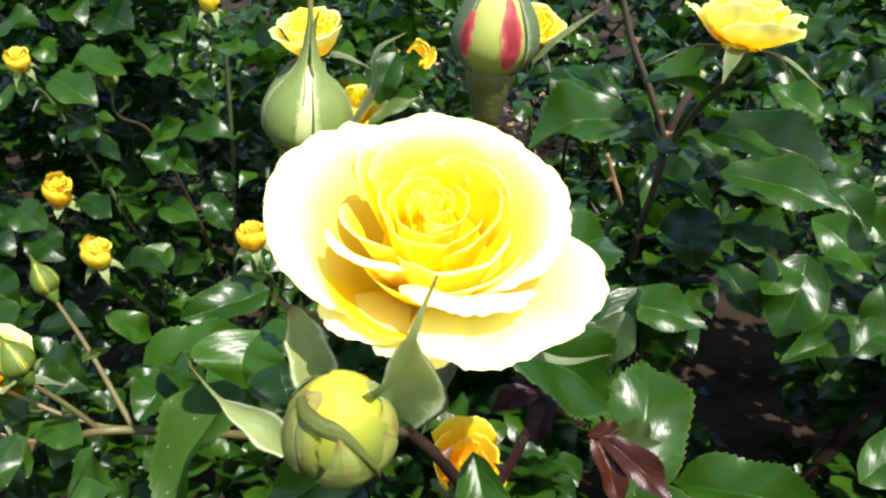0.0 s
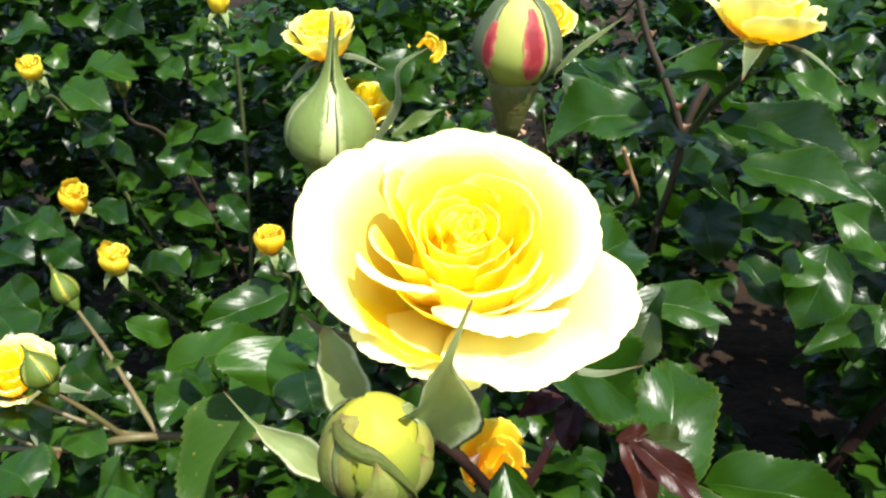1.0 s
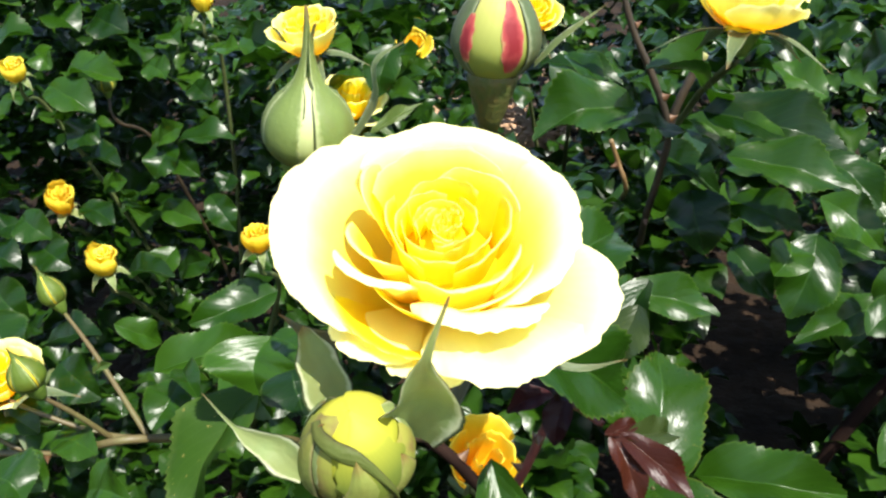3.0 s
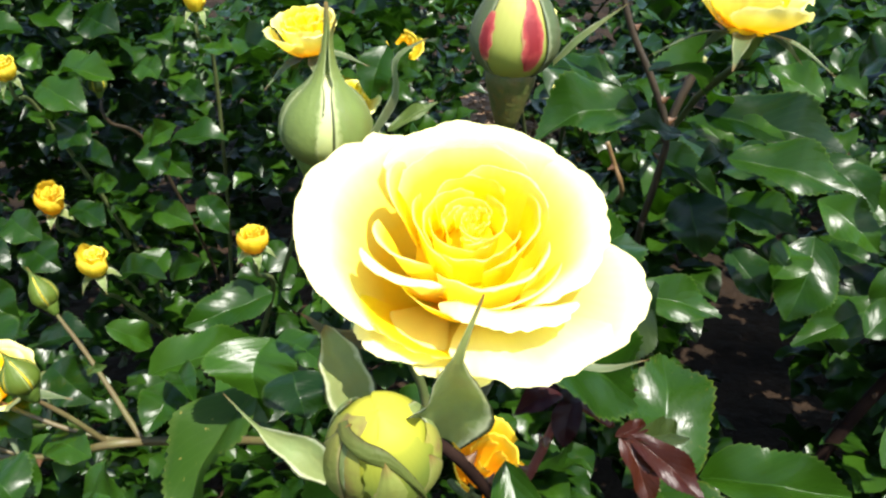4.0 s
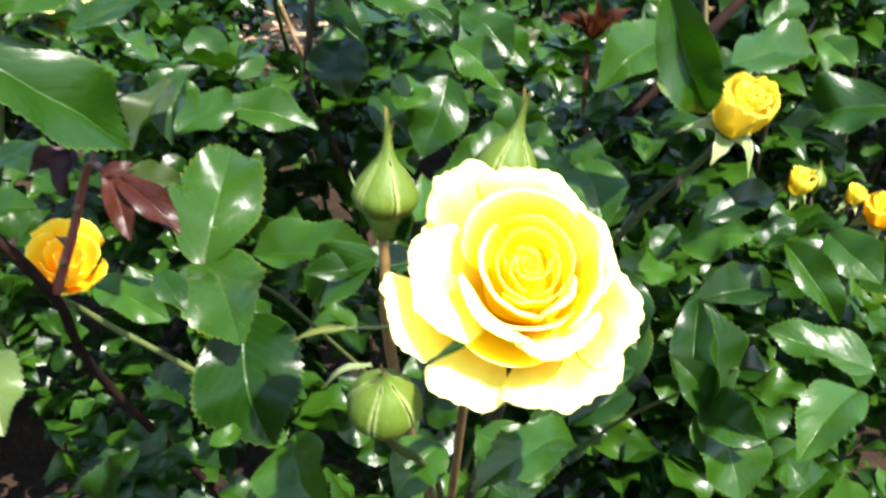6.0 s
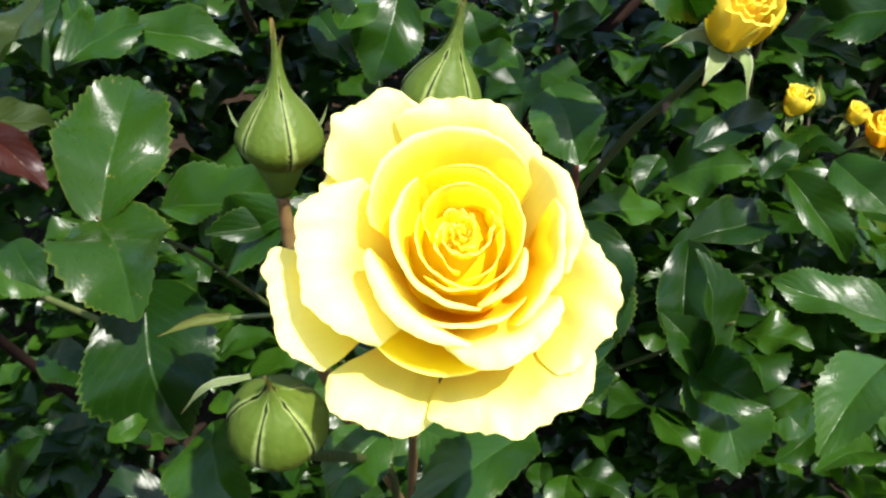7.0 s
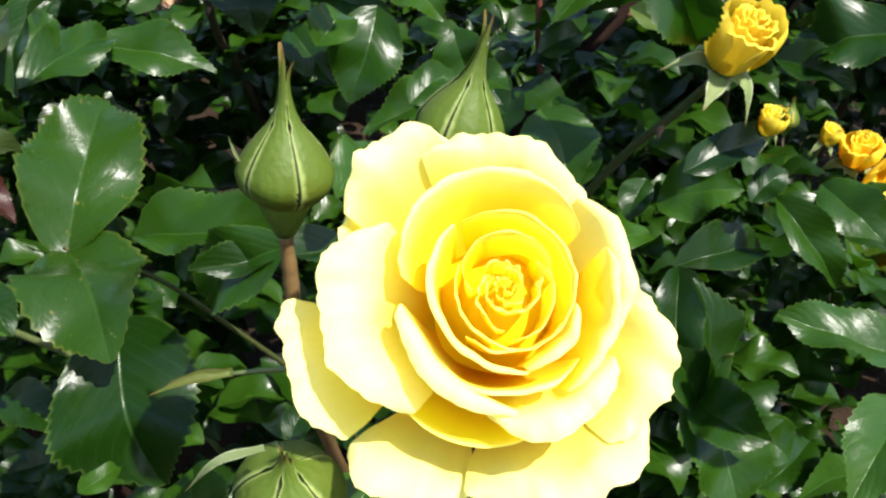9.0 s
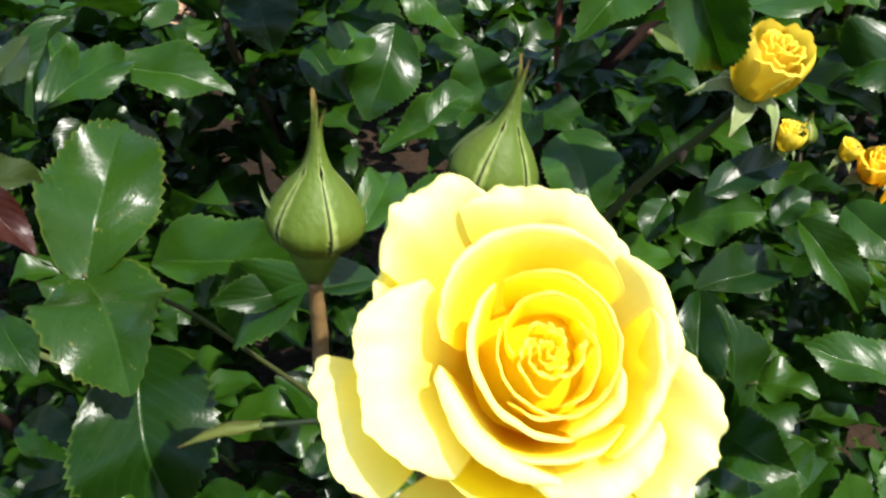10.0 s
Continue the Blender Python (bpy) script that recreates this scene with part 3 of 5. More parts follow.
def half_open(place, axis, r, label, inner, outer, seed, group, whorl=7, star=True):
    """A barrel of outer petals closing in round a ruffled whorl; r: half its width in metres."""
    ob = tagged(new("rose"), label, "rose", group)
    ob.matrix_basis = flower_pose(place, axis)
    rng = random.Random(seed)
    mm, base = r * 1000, -1.0 * r
    for k in range(whorl):
        f = (k + 1) / whorl
        petal(ob, k * 137.5 + seed * 53, 80 - 20 * f, mm * 0.50 * f, mm * (0.08 + 0.52 * f), mm * (0.10 + 0.58 * f), mm * (0.74 - 0.16 * f + rng.uniform(-0.06, 0.06)), mm * 0.06, mm * 0.10, inner, 0.045 * mm, seed * 7 + k, base)
    for k in range(5):
        petal(ob, 72 * k * 2 + seed * 31, 56, mm * 0.80, mm * (0.74 + 0.03 * k), mm * 0.72, mm * (0.40 + 0.03 * k + rng.uniform(-0.16, 0.12)), (0.10 if k % 2 else -0.10) * mm, mm * 0.42, outer, 0.065 * mm, seed * 5 + k, base)
    if star:
        for k in range(5):
            t = math.radians(72 * k + seed * 31)
            d, low = Vector((math.cos(t), math.sin(t), 0)), Vector((0, 0, base))
            pts = [low + d * 0.1 * r, low + d * r * 0.75 + Vector((0, 0, 0.05 * r)), low + d * r * rng.uniform(1.1, 1.4) + Vector((0, 0, -rng.uniform(0.3, 0.9) * r))]
            piece("sepal", ribbon(pts, r * 0.74, (0, 0, 1), sepal_pale), ob)
    hip(ob, base + 0.10 * r, r * 0.34, r * 0.50, hip_green)
    return ob


def long_stem(flower, pts, r0=0.0022, r1=0.0036, material=None, prickles=0, seed=1, label=""):
    """A stem from the flower down to the bush's foot, given in the world."""
    return stem(flower, pts, r0, r1, material or stem_green, label, prickles, seed)


# ---- the large structure ----
def ground_mesh():
    verts, n = [], 120
    for r in range(n + 1):
        for c in range(n + 1):
            x = math.copysign(abs(2 * c / n - 1) ** 3.2, 2 * c / n - 1) * 300
            y = math.copysign(abs(2 * r / n - 1) ** 3.2, 2 * r / n - 1) * 300
            z = 0.035 * noise.noise(Vector((x * 2.3, y * 2.3, 1))) + 0.02 * noise.noise(Vector((x * 7, y * 7, 4)))
            verts.append((x, y + 1.5, z if abs(x) + abs(y) < 20 else 0.0))
    return mesh_of("ground", verts, grid_faces(n + 1, n + 1), soil_brown)


ground = tagged(new("ground", ground_mesh()), "brown soil of a rose bed with bark mulch", "ground", kind="structure")


def mulch_mesh(rng, count):
    verts, faces = [], []
    for _ in range(count):
        c = Vector((rng.gauss(0.10, 0.17), 2.35 + abs(rng.gauss(0.25, 0.35)), 0.03))
        rot = Euler((rng.uniform(-0.4, 0.4), rng.uniform(-0.4, 0.4), rng.uniform(0, 6.3))).to_matrix()
        a, b, d = rng.uniform(0.012, 0.035), rng.uniform(0.006, 0.014), rng.uniform(0.002, 0.005)
        k = len(verts)
        for z in (-d, d):
            for x, y in ((-a, -b * 0.6), (a * 0.8, -b), (a, b * 0.7), (-a * 0.9, b)):
                verts.append(c + rot @ Vector((x, y, z)))
        faces += [(k, k + 3, k + 2, k + 1), (k + 4, k + 5, k + 6, k + 7), (k, k + 1, k + 5, k + 4), (k + 1, k + 2, k + 6, k + 5), (k + 2, k + 3, k + 7, k + 6), (k + 3, k, k + 4, k + 7)]
    return mesh_of("bark_mulch", verts, faces, mulch_tan, smooth=False)


tagged(new("bark_mulch", mulch_mesh(random.Random(5), 900)), "tan bark chips scattered on the soil", "mulch", kind="stuff")


# ---- the bushes ----
def bush_at(x, y, label):
    ob = tagged(new("rose_bush"), label, "rose bush", "rose bushes")
    ob.matrix_basis = Matrix.Translation((x, y, 0))
    return ob


near_bush = bush_at(0.28, 0.74, "glossy dark green rose bush with serrated leaves and reddish young shoots")
left_bush = bush_at(-0.28, 1.15, "dense dark green rose bush dotted with small yellow buds")
right_bush = bush_at(0.85, 1.15, "dark green rose bush with brown canes and yellow buds")
back_bush = bush_at(0.25, 2.75, "distant dark green rose bush in the sunlit bed")
far_left_bush = bush_at(-1.0, 2.3, "distant dark green rose bush beyond the soil")
far_right_bush = bush_at(1.45, 2.2, "distant dark green rose bush with bare brown stems")


def compound(rng, centre, out, size):
    """Base, tip, width and facing of the five leaflets of one rose leaf."""
    out = Vector(out).normalized()
    side = out.cross(Vector((0, 0, 1)))
    side = side.normalized() if side.length > 0.1 else Vector((1, 0, 0))
    nor = (side.cross(out) + 0.35 * Vector((rng.uniform(-1, 1), rng.uniform(-1.2, 0.5), rng.uniform(0, 1)))).normalized()
    made = []
    for k, (along, turn, s) in enumerate(((1.0, 0, 1.1), (0.92, 58, 0.95), (0.92, -58, 0.95), (0.42, 66, 0.72), (0.42, -66, 0.72))):
        b = centre + out * size * 1.1 * along
        d = Matrix.Rotation(radians(turn + rng.uniform(-12, 12)), 3, nor) @ out
        d = (d + Vector((0, 0, rng.uniform(-0.35, 0.12)))).normalized()
        s *= size * rng.uniform(0.85, 1.12)
        made.append((b + d * 0.004, b + d * s, s * rng.uniform(0.62, 0.78), nor + 0.25 * Vector((rng.uniform(-1, 1), rng.uniform(-1, 1), 0))))
    return made


def coarse_blade(kind):
    me = blade(kind, leaf_far, False)
    co = np.empty(len(me.vertices) * 3, dtype=np.float32)
    me.vertices.foreach_get("co", co)
    return co.reshape(-1, 3)


def foliage(bush, leaves, name="foliage"):
    """Many leaves as one mesh."""
    shapes = [coarse_blade(k) for k in range(6)]
    faces1 = np.array(grid_faces(11, 5), dtype=np.int32)
    uv1 = np.array([(0.5 + 0.5 * (2 * c / 4 - 1), r / 10) for r in range(11) for c in range(5)], dtype=np.float32)
    n = len(shapes[0])
    co = np.empty((len(leaves) * n, 3), dtype=np.float32)
    for i, (base, tip, width, nor) in enumerate(leaves):
        m = np.array(leaf_pose(base, tip, width, nor))
        co[i * n:(i + 1) * n] = shapes[i % 6] @ m[:3, :3].T + m[:3, 3]
    fa = (faces1[None] + (np.arange(len(leaves)) * n)[:, None, None]).reshape(-1, 4)
    me = bpy.data.meshes.new(name)
    me.vertices.add(len(co))
    me.vertices.foreach_set("co", co.ravel())
    me.loops.add(fa.size)
    me.loops.foreach_set("vertex_index", fa.ravel().astype(np.int32))
    me.polygons.add(len(fa))
    me.polygons.foreach_set("loop_start", np.arange(0, fa.size, 4, dtype=np.int32))
    me.polygons.foreach_set("use_smooth", np.ones(len(fa), dtype=bool))
    me.update(calc_edges=True)
    layer = me.uv_layers.new(name="UVMap")
    layer.data.foreach_set("uv", np.tile(uv1, (len(leaves), 1))[fa.ravel()].ravel())
    me.materials.append(leaf_far)
    ob = piece(name, me, bush, "mass of small dark green serrated leaves", Matrix())
    return tagged(ob, kind="stuff")


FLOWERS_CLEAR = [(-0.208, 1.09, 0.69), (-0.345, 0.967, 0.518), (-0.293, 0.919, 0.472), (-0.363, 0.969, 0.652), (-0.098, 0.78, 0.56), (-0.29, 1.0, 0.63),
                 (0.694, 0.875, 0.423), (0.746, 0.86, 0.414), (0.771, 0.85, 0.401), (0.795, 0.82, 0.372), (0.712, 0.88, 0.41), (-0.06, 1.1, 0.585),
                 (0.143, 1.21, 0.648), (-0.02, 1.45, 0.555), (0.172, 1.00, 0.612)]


def cut_for_view(p):
    """Whether a leaf there would hide a small flower or the bare soil from the camera, or shade a flower."""
    # lines from the bare soil to two places of the camera
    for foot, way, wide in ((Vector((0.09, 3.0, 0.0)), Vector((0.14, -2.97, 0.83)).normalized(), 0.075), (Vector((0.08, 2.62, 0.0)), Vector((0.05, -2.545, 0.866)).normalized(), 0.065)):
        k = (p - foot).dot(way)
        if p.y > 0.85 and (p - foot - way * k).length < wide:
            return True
    # the hollow in the middle of the near bush, placed to fit the camera's view
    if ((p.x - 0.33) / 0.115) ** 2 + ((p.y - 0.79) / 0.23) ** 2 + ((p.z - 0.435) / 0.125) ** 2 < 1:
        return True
    # and two smaller ones low at its sides, cut where the view is dark
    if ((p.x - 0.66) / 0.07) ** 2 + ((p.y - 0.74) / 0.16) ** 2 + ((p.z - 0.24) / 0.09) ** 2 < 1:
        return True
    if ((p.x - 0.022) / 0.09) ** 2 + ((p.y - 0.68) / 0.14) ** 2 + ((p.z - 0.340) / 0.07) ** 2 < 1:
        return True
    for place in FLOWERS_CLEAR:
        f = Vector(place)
        # lines from the flower to two places of the camera, and to the sun
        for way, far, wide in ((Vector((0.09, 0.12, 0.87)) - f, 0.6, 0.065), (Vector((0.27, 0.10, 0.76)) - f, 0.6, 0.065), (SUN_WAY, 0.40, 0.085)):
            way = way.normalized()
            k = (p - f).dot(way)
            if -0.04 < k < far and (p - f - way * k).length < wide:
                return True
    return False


def fill(bush, seed, count, xs, zs, front, depth, size, singles=0, clear=-0.06):
    """Leaves through the volume of a bush; front(x, z): how near its face comes."""
    rng = random.Random(seed)
    leaves = []
    for k in range(count):
        x, z = rng.uniform(*xs), zs[0] + (zs[1] - zs[0]) * rng.random() ** 0.6
        y = front(x, z) + depth * rng.random() ** 1.4
        top = zs[1] - 0.05 + 0.07 * noise.noise(Vector((x * 4, y * 4, seed)))
        if noise.noise(Vector((x * 6.5, y * 6.5, z * 6.5 + seed))) < clear or z > top or cut_for_view(Vector((x, y, z))):
            continue
        out = Vector((rng.uniform(-1, 1), rng.uniform(-1.2, 0.5), rng.uniform(-0.3, 0.7)))
        leaves += compound(rng, Vector((x, y, z)), out, size * rng.uniform(0.8, 1.15))
    leaves.sort(key=lambda l: l[0].y)
    for k, (base, tip, width, nor) in enumerate(leaves[:singles]):
        piece("leaf", blade(k % 6, leaf_far, bush is near_bush), bush, "", leaf_pose(base, tip, width, nor))
    foliage(bush, leaves[singles:])


fill(near_bush, 11, 1667, (0.02, 0.76), (0.05, 0.66), lambda x, z: 0.75 + 0.45 * (z - 0.45) + 0.06 * math.sin(9 * x) + 0.45 * max(0, 0.12 - x), 0.45, 0.048, 200, -0.06)
fill(near_bush, 17, 150, (-0.06, 0.34), (0.16, 0.47), lambda x, z: 0.61, 0.16, 0.048, 50, -0.02)
fill(near_bush, 18, 160, (0.40, 0.72), (0.10, 0.42), lambda x, z: 0.66, 0.16, 0.048, 40, -0.3)
fill(left_bush, 12, 2900, (-0.85, 0.14), (0.05, 0.74), lambda x, z: 1.00 + 0.5 * (z - 0.5) + 0.06 * math.sin(8 * x), 0.6, 0.042, 300, 0.01)
fill(right_bush, 13, 1522, (0.55, 1.5), (0.05, 0.68), lambda x, z: 0.88 + 0.35 * (z - 0.45) + 0.05 * math.sin(7 * x), 0.6, 0.050, 160)
fill(back_bush, 14, 1200, (-0.35, 1.0), (0.05, 0.64), lambda x, z: 1.95 + 0.3 * (z - 0.4), 1.0, 0.052, 120, -0.4)
fill(far_left_bush, 15, 1150, (-1.9, -0.05), (0.05, 0.66), lambda x, z: 1.70 + 0.4 * (z - 0.4), 1.2, 0.050, 90, -0.3)
fill(far_right_bush, 16, 1400, (0.50, 2.6), (0.05, 0.68), lambda x, z: 1.65 + 0.4 * (z - 0.4), 1.2, 0.050, 90)

# canes of the bushes, from their foot
for bush, x, y in ((back_bush, 0.25, 2.75), (far_left_bush, -1.0, 2.3), (far_right_bush, 1.45, 2.2)):
    for dx, dy, tall in ((0.05, -0.22, 0.52), (-0.16, -0.15, 0.50), (0.2, -0.1, 0.46)):
        stem(bush, [(x, y, 0.0), (x + dx * 0.6, y + dy * 0.5, tall * 0.55), (x + dx * 1.3, y + dy, tall)], 0.005, 0.003, cane_brown, "brown cane", 0, 1, "cane")
# this cane's dark brown includes the shade it stands in
stem(near_bush, [(0.28, 0.74, 0.0), (0.34, 0.75, 0.30), (0.424, 0.74, 0.488), (0.496, 0.745, 0.565), (0.578, 0.76, 0.648), (0.649, 0.78, 0.683), (0.74, 0.80, 0.72)], 0.0056, 0.0042, cane_shade, "dark brown cane", 14, 1, "cane")
for pts, r, mat in (([(0.575, 0.760, 0.645), (0.580, 0.763, 0.67), (0.576, 0.765, 0.692), (0.57, 0.77, 0.76)], 0.0030, cane_brown),
                    ([(0.500, 0.745, 0.57), (0.528, 0.752, 0.595), (0.529, 0.755, 0.612), (0.522, 0.755, 0.66), (0.517, 0.755, 0.72)], 0.0026, stem_tan),
                    ([(0.60, 0.766, 0.658), (0.625, 0.775, 0.662), (0.661, 0.79, 0.66), (0.70, 0.80, 0.69)], 0.0026, cane_brown)):
    stem(near_bush, pts, r, r * 0.7, mat, "side shoot of a dark cane", 3, 62, "cane")
stem(near_bush, [(0.27, 0.74, 0.0), (0.27, 0.98, 0.22), (0.235, 0.95, 0.42), (0.214, 0.825, 0.54), (0.219, 0.798, 0.60), (0.222, 0.79, 0.640), (0.208, 0.79, 0.68), (0.191, 0.79, 0.717), (0.178, 0.79, 0.76)], 0.0036, 0.0024, cane_brown, "dark brown cane", 7, 2, "cane")
stem(near_bush, [(0.221, 0.792, 0.632), (0.228, 0.791, 0.660), (0.244, 0.793, 0.695)], 0.0034, 0.0034, cane_brown, "dark brown cane cut short", 1, 61, "cane")
piece("cut_end", lathe([(0.0001, 0.0012), (0.0024, 0.0010), (0.0036, 0.0), (0.0036, -0.003)], stem_cut, 12), near_bush, "pale green cut face of a cane", Matrix.Translation((0.2443, 0.7930, 0.6955)) @ Euler((0.05, 0.42, 0)).to_matrix().to_4x4())
stem(near_bush, [(0.27, 0.75, 0.0), (0.25, 1.06, 0.28), (0.216, 0.96, 0.49), (0.206, 0.875, 0.557), (0.197, 0.87, 0.585), (0.190, 0.868, 0.605)], 0.0024, 0.0020, stem_warm, "pale tan cane cut short", 2, 63, "cane")
stem(near_bush, [(0.091, 0.502, 0.526), (0.106, 0.502, 0.562), (0.121, 0.497, 0.600), (0.137, 0.467, 0.611)], 0.0030, 0.0017, cane_red, "reddish young shoot", 6, 3, "cane")
stem(near_bush, [(0.28, 0.73, 0.0), (0.30, 0.62, 0.30), (0.22, 0.53, 0.49), (0.17, 0.505, 0.541)], 0.0020, 0.0009, hip_brown, "green side shoot", 0, 4, "cane")
stem(near_bush, [(0.29, 0.73, 0.0), (0.42, 0.62, 0.30), (0.46, 0.52, 0.43), (0.475, 0.485, 0.47)], 0.0018, 0.0009, hip_brown, "green side shoot", 0, 5, "cane")
stem(near_bush, [(0.30, 0.74, 0.0), (0.45, 0.74, 0.35), (0.433, 0.736, 0.55), (0.433, 0.73, 0.62)], 0.003, 0.0015, cane_red, "reddish young shoot", 3, 6, "cane")
for k in range(5):
    q = Vector((0.405 + 0.014 * k, 0.72, 0.612 + 0.006 * (k % 3)))
    leaf(near_bush, (0.433, 0.732, 0.605), q + Vector((0, 0, 0.012)), 0.012, (0, -0.6, 0.7), k % 4, leaf_red)
stem(right_bush, [(0.85, 1.15, 0.0), (0.80, 1.0, 0.40), (0.70, 0.86, 0.66), (0.66, 0.84, 0.80)], 0.005, 0.003, cane_brown, "brown cane", 8, 7, "cane")
stem(right_bush, [(0.85, 1.15, 0.0), (0.86, 1.0, 0.45), (0.84, 0.95, 0.78)], 0.005, 0.003, cane_brown, "brown cane", 8, 8, "cane")
stem(right_bush, [(0.86, 1.15, 0.0), (0.70, 1.0, 0.35), (0.80, 0.93, 0.62), (0.92, 0.92, 0.80)], 0.005, 0.003, cane_brown, "brown cane", 8, 9, "cane")
stem(right_bush, [(0.85, 1.15, 0.0), (0.62, 1.0, 0.38), (0.572, 0.88, 0.583), (0.572, 0.90, 0.70)], 0.0034, 0.0022, cane_brown, "brown cane", 4, 51, "cane")
stem(right_bush, [(0.85, 1.15, 0.0), (0.70, 1.02, 0.40), (0.652, 0.93, 0.613), (0.661, 0.95, 0.70)], 0.0032, 0.0020, cane_brown, "brown cane", 4, 52, "cane")
stem(right_bush, [(0.85, 1.15, 0.0), (0.67, 0.92, 0.40), (0.636, 0.82, 0.55), (0.651, 0.83, 0.584), (0.70, 0.85, 0.675)], 0.0036, 0.0022, cane_brown, "brown cane", 4, 53, "cane")
stem(left_bush, [(-0.28, 1.15, 0.0), (-0.10, 0.85, 0.30), (-0.173, 0.675, 0.443), (-0.25, 0.69, 0.418), (-0.34, 0.70, 0.410)], 0.0042, 0.0024, stem_tan, "tan green side cane", 4, 10, "cane")

for pts in ([(-0.286, 0.69, 0.470), (-0.252, 0.68, 0.462), (-0.229, 0.68, 0.451), (-0.205, 0.683, 0.440), (-0.176, 0.678, 0.441)],
            [(-0.31, 0.69, 0.446), (-0.290, 0.68, 0.437), (-0.266, 0.68, 0.426), (-0.235, 0.682, 0.425), (-0.207, 0.682, 0.434)]):
    stem(left_bush, pts, 0.0016, 0.0022, stem_tan, "tan green side shoot", 2, 71, "cane")
leaf(left_bush, (-0.205, 0.68, 0.500), (-0.186, 0.672, 0.512), 0.008, (0.2, -0.6, 0.7), 1, leaf_pale)
leaf(left_bush, (-0.216, 0.68, 0.452), (-0.224, 0.672, 0.470), 0.007, (-0.3, -0.6, 0.7), 3, leaf_pale)

# ---- leaves that stand out singly ----
leaf(near_bush, (0.042, 0.450, 0.609), (-0.012, 0.430, 0.575), 0.026, (-0.22, -0.65, 0.73), 1)
leaf(near_bush, (0.033, 0.460, 0.575), (0.014, 0.440, 0.558), 0.026, (0.06, -0.68, 0.74), 2)
leaf(near_bush, (-0.015, 0.440, 0.559), (0.026, 0.420, 0.545), 0.025, (0.06, -0.48, 0.87), 0)
leaf(near_bush, (0.051, 0.470, 0.546), (0.022, 0.460, 0.534), 0.027, (-0.09, -0.63, 0.77), 3)
leaf(near_bush, (0.028, 0.620, 0.562), (0.070, 0.600, 0.559), 0.026, (-0.2, -0.53, 0.82), 1)
leaf(near_bush, (0.027, 0.580, 0.538), (0.065, 0.570, 0.547), 0.025, (-0.32, -0.5, 0.8), 2)
leaf(near_bush, (0.044, 0.465, 0.619), (0.024, 0.455, 0.611), 0.017, (0.03, -0.64, 0.77), 4)
leaf(near_bush, (-0.023, 0.520, 0.626), (0.003, 0.500, 0.622), 0.018, (-0.16, -0.39, 0.91), 1)
leaf(near_bush, (0.028, 0.480, 0.497), (0.001, 0.460, 0.501), 0.025, (0.4, -0.35, 0.85), 5)
leaf(near_bush, (0.331, 0.420, 0.485), (0.332, 0.390, 0.460), 0.042, (0.10, -0.60, 0.78), 0)
leaf(near_bush, (0.307, 0.360, 0.528), (0.331, 0.340, 0.516), 0.027, (-0.07, -0.57, 0.82), 1)
leaf(near_bush, (0.351, 0.380, 0.516), (0.382, 0.400, 0.519), 0.021, (0.14, -0.35, 0.92), 2)
leaf(near_bush, (0.293, 0.400, 0.491), (0.271, 0.380, 0.478), 0.027, (-0, -0.53, 0.85), 0)
leaf(near_bush, (0.574, 0.620, 0.295), (0.605, 0.600, 0.277), 0.042, (0.04, -0.64, 0.77), 1)
leaf(near_bush, (0.646, 0.640, 0.252), (0.586, 0.600, 0.251), 0.040, (0.12, -0.21, 0.97), 3)
leaf(near_bush, (0.679, 0.620, 0.226), (0.606, 0.580, 0.257), 0.035, (0.45, -0.13, 0.89), 2)
leaf(near_bush, (0.045, 0.440, 0.762), (0.063, 0.450, 0.769), 0.005, (0.14, -0.69, 0.71), 3, leaf_pale)
leaf(near_bush, (0.138, 0.490, 0.477), (0.166, 0.470, 0.469), 0.022, (-0.04, -0.41, 0.91), 2)
leaf(near_bush, (0.095, 0.500, 0.370), (0.124, 0.490, 0.427), 0.030, (-0.07, -0.55, 0.83), 4)
leaf(near_bush, (0.222, 0.430, 0.477), (0.234, 0.400, 0.454), 0.046, (-0.40, -0.80, 0.30), 0)
leaf(near_bush, (0.097, 0.460, 0.686), (0.143, 0.500, 0.692), 0.035, (0.34, -0.51, 0.79), 2)
leaf(near_bush, (0.092, 0.455, 0.671), (0.148, 0.478, 0.617), 0.041, (0.66, -0.64, 0.41), 0)
leaf(near_bush, (0.161, 0.530, 0.635), (0.143, 0.500, 0.608), 0.025, (-0.55, -0.75, 0.20), 1, leaf_young)
leaf(near_bush, (0.171, 0.560, 0.633), (0.158, 0.530, 0.599), 0.028, (-0.55, -0.78, 0.20), 2)
leaf(near_bush, (0.170, 0.635, 0.587), (0.230, 0.628, 0.572), 0.029, (0.12, -0.63, 0.77), 3)
leaf(near_bush, (0.171, 0.505, 0.539), (0.182, 0.573, 0.581), 0.050, (0.17, -0.54, 0.82), 4, leaf_heart)
leaf(near_bush, (0.171, 0.505, 0.539), (0.198, 0.435, 0.530), 0.052, (-0.08, -0.16, 0.98), 1, leaf_heart)
leaf(near_bush, (0.199, 0.520, 0.536), (0.269, 0.500, 0.540), 0.034, (-0.17, -0.44, 0.88), 5)
leaf(near_bush, (0.194, 0.470, 0.524), (0.210, 0.432, 0.470), 0.056, (0.12, -0.66, 0.74), 5)
leaf(near_bush, (0.265, 0.430, 0.578), (0.233, 0.450, 0.546), 0.029, (-0.72, -0.59, 0.36), 0)
leaf(near_bush, (0.087, 0.405, 0.637), (0.103, 0.362, 0.588), 0.026, (-0.35, -0.45, 0.80), 1)
leaf(near_bush, (0.124, 0.470, 0.546), (0.162, 0.450, 0.536), 0.023, (-0.04, -0.53, 0.85), 1)
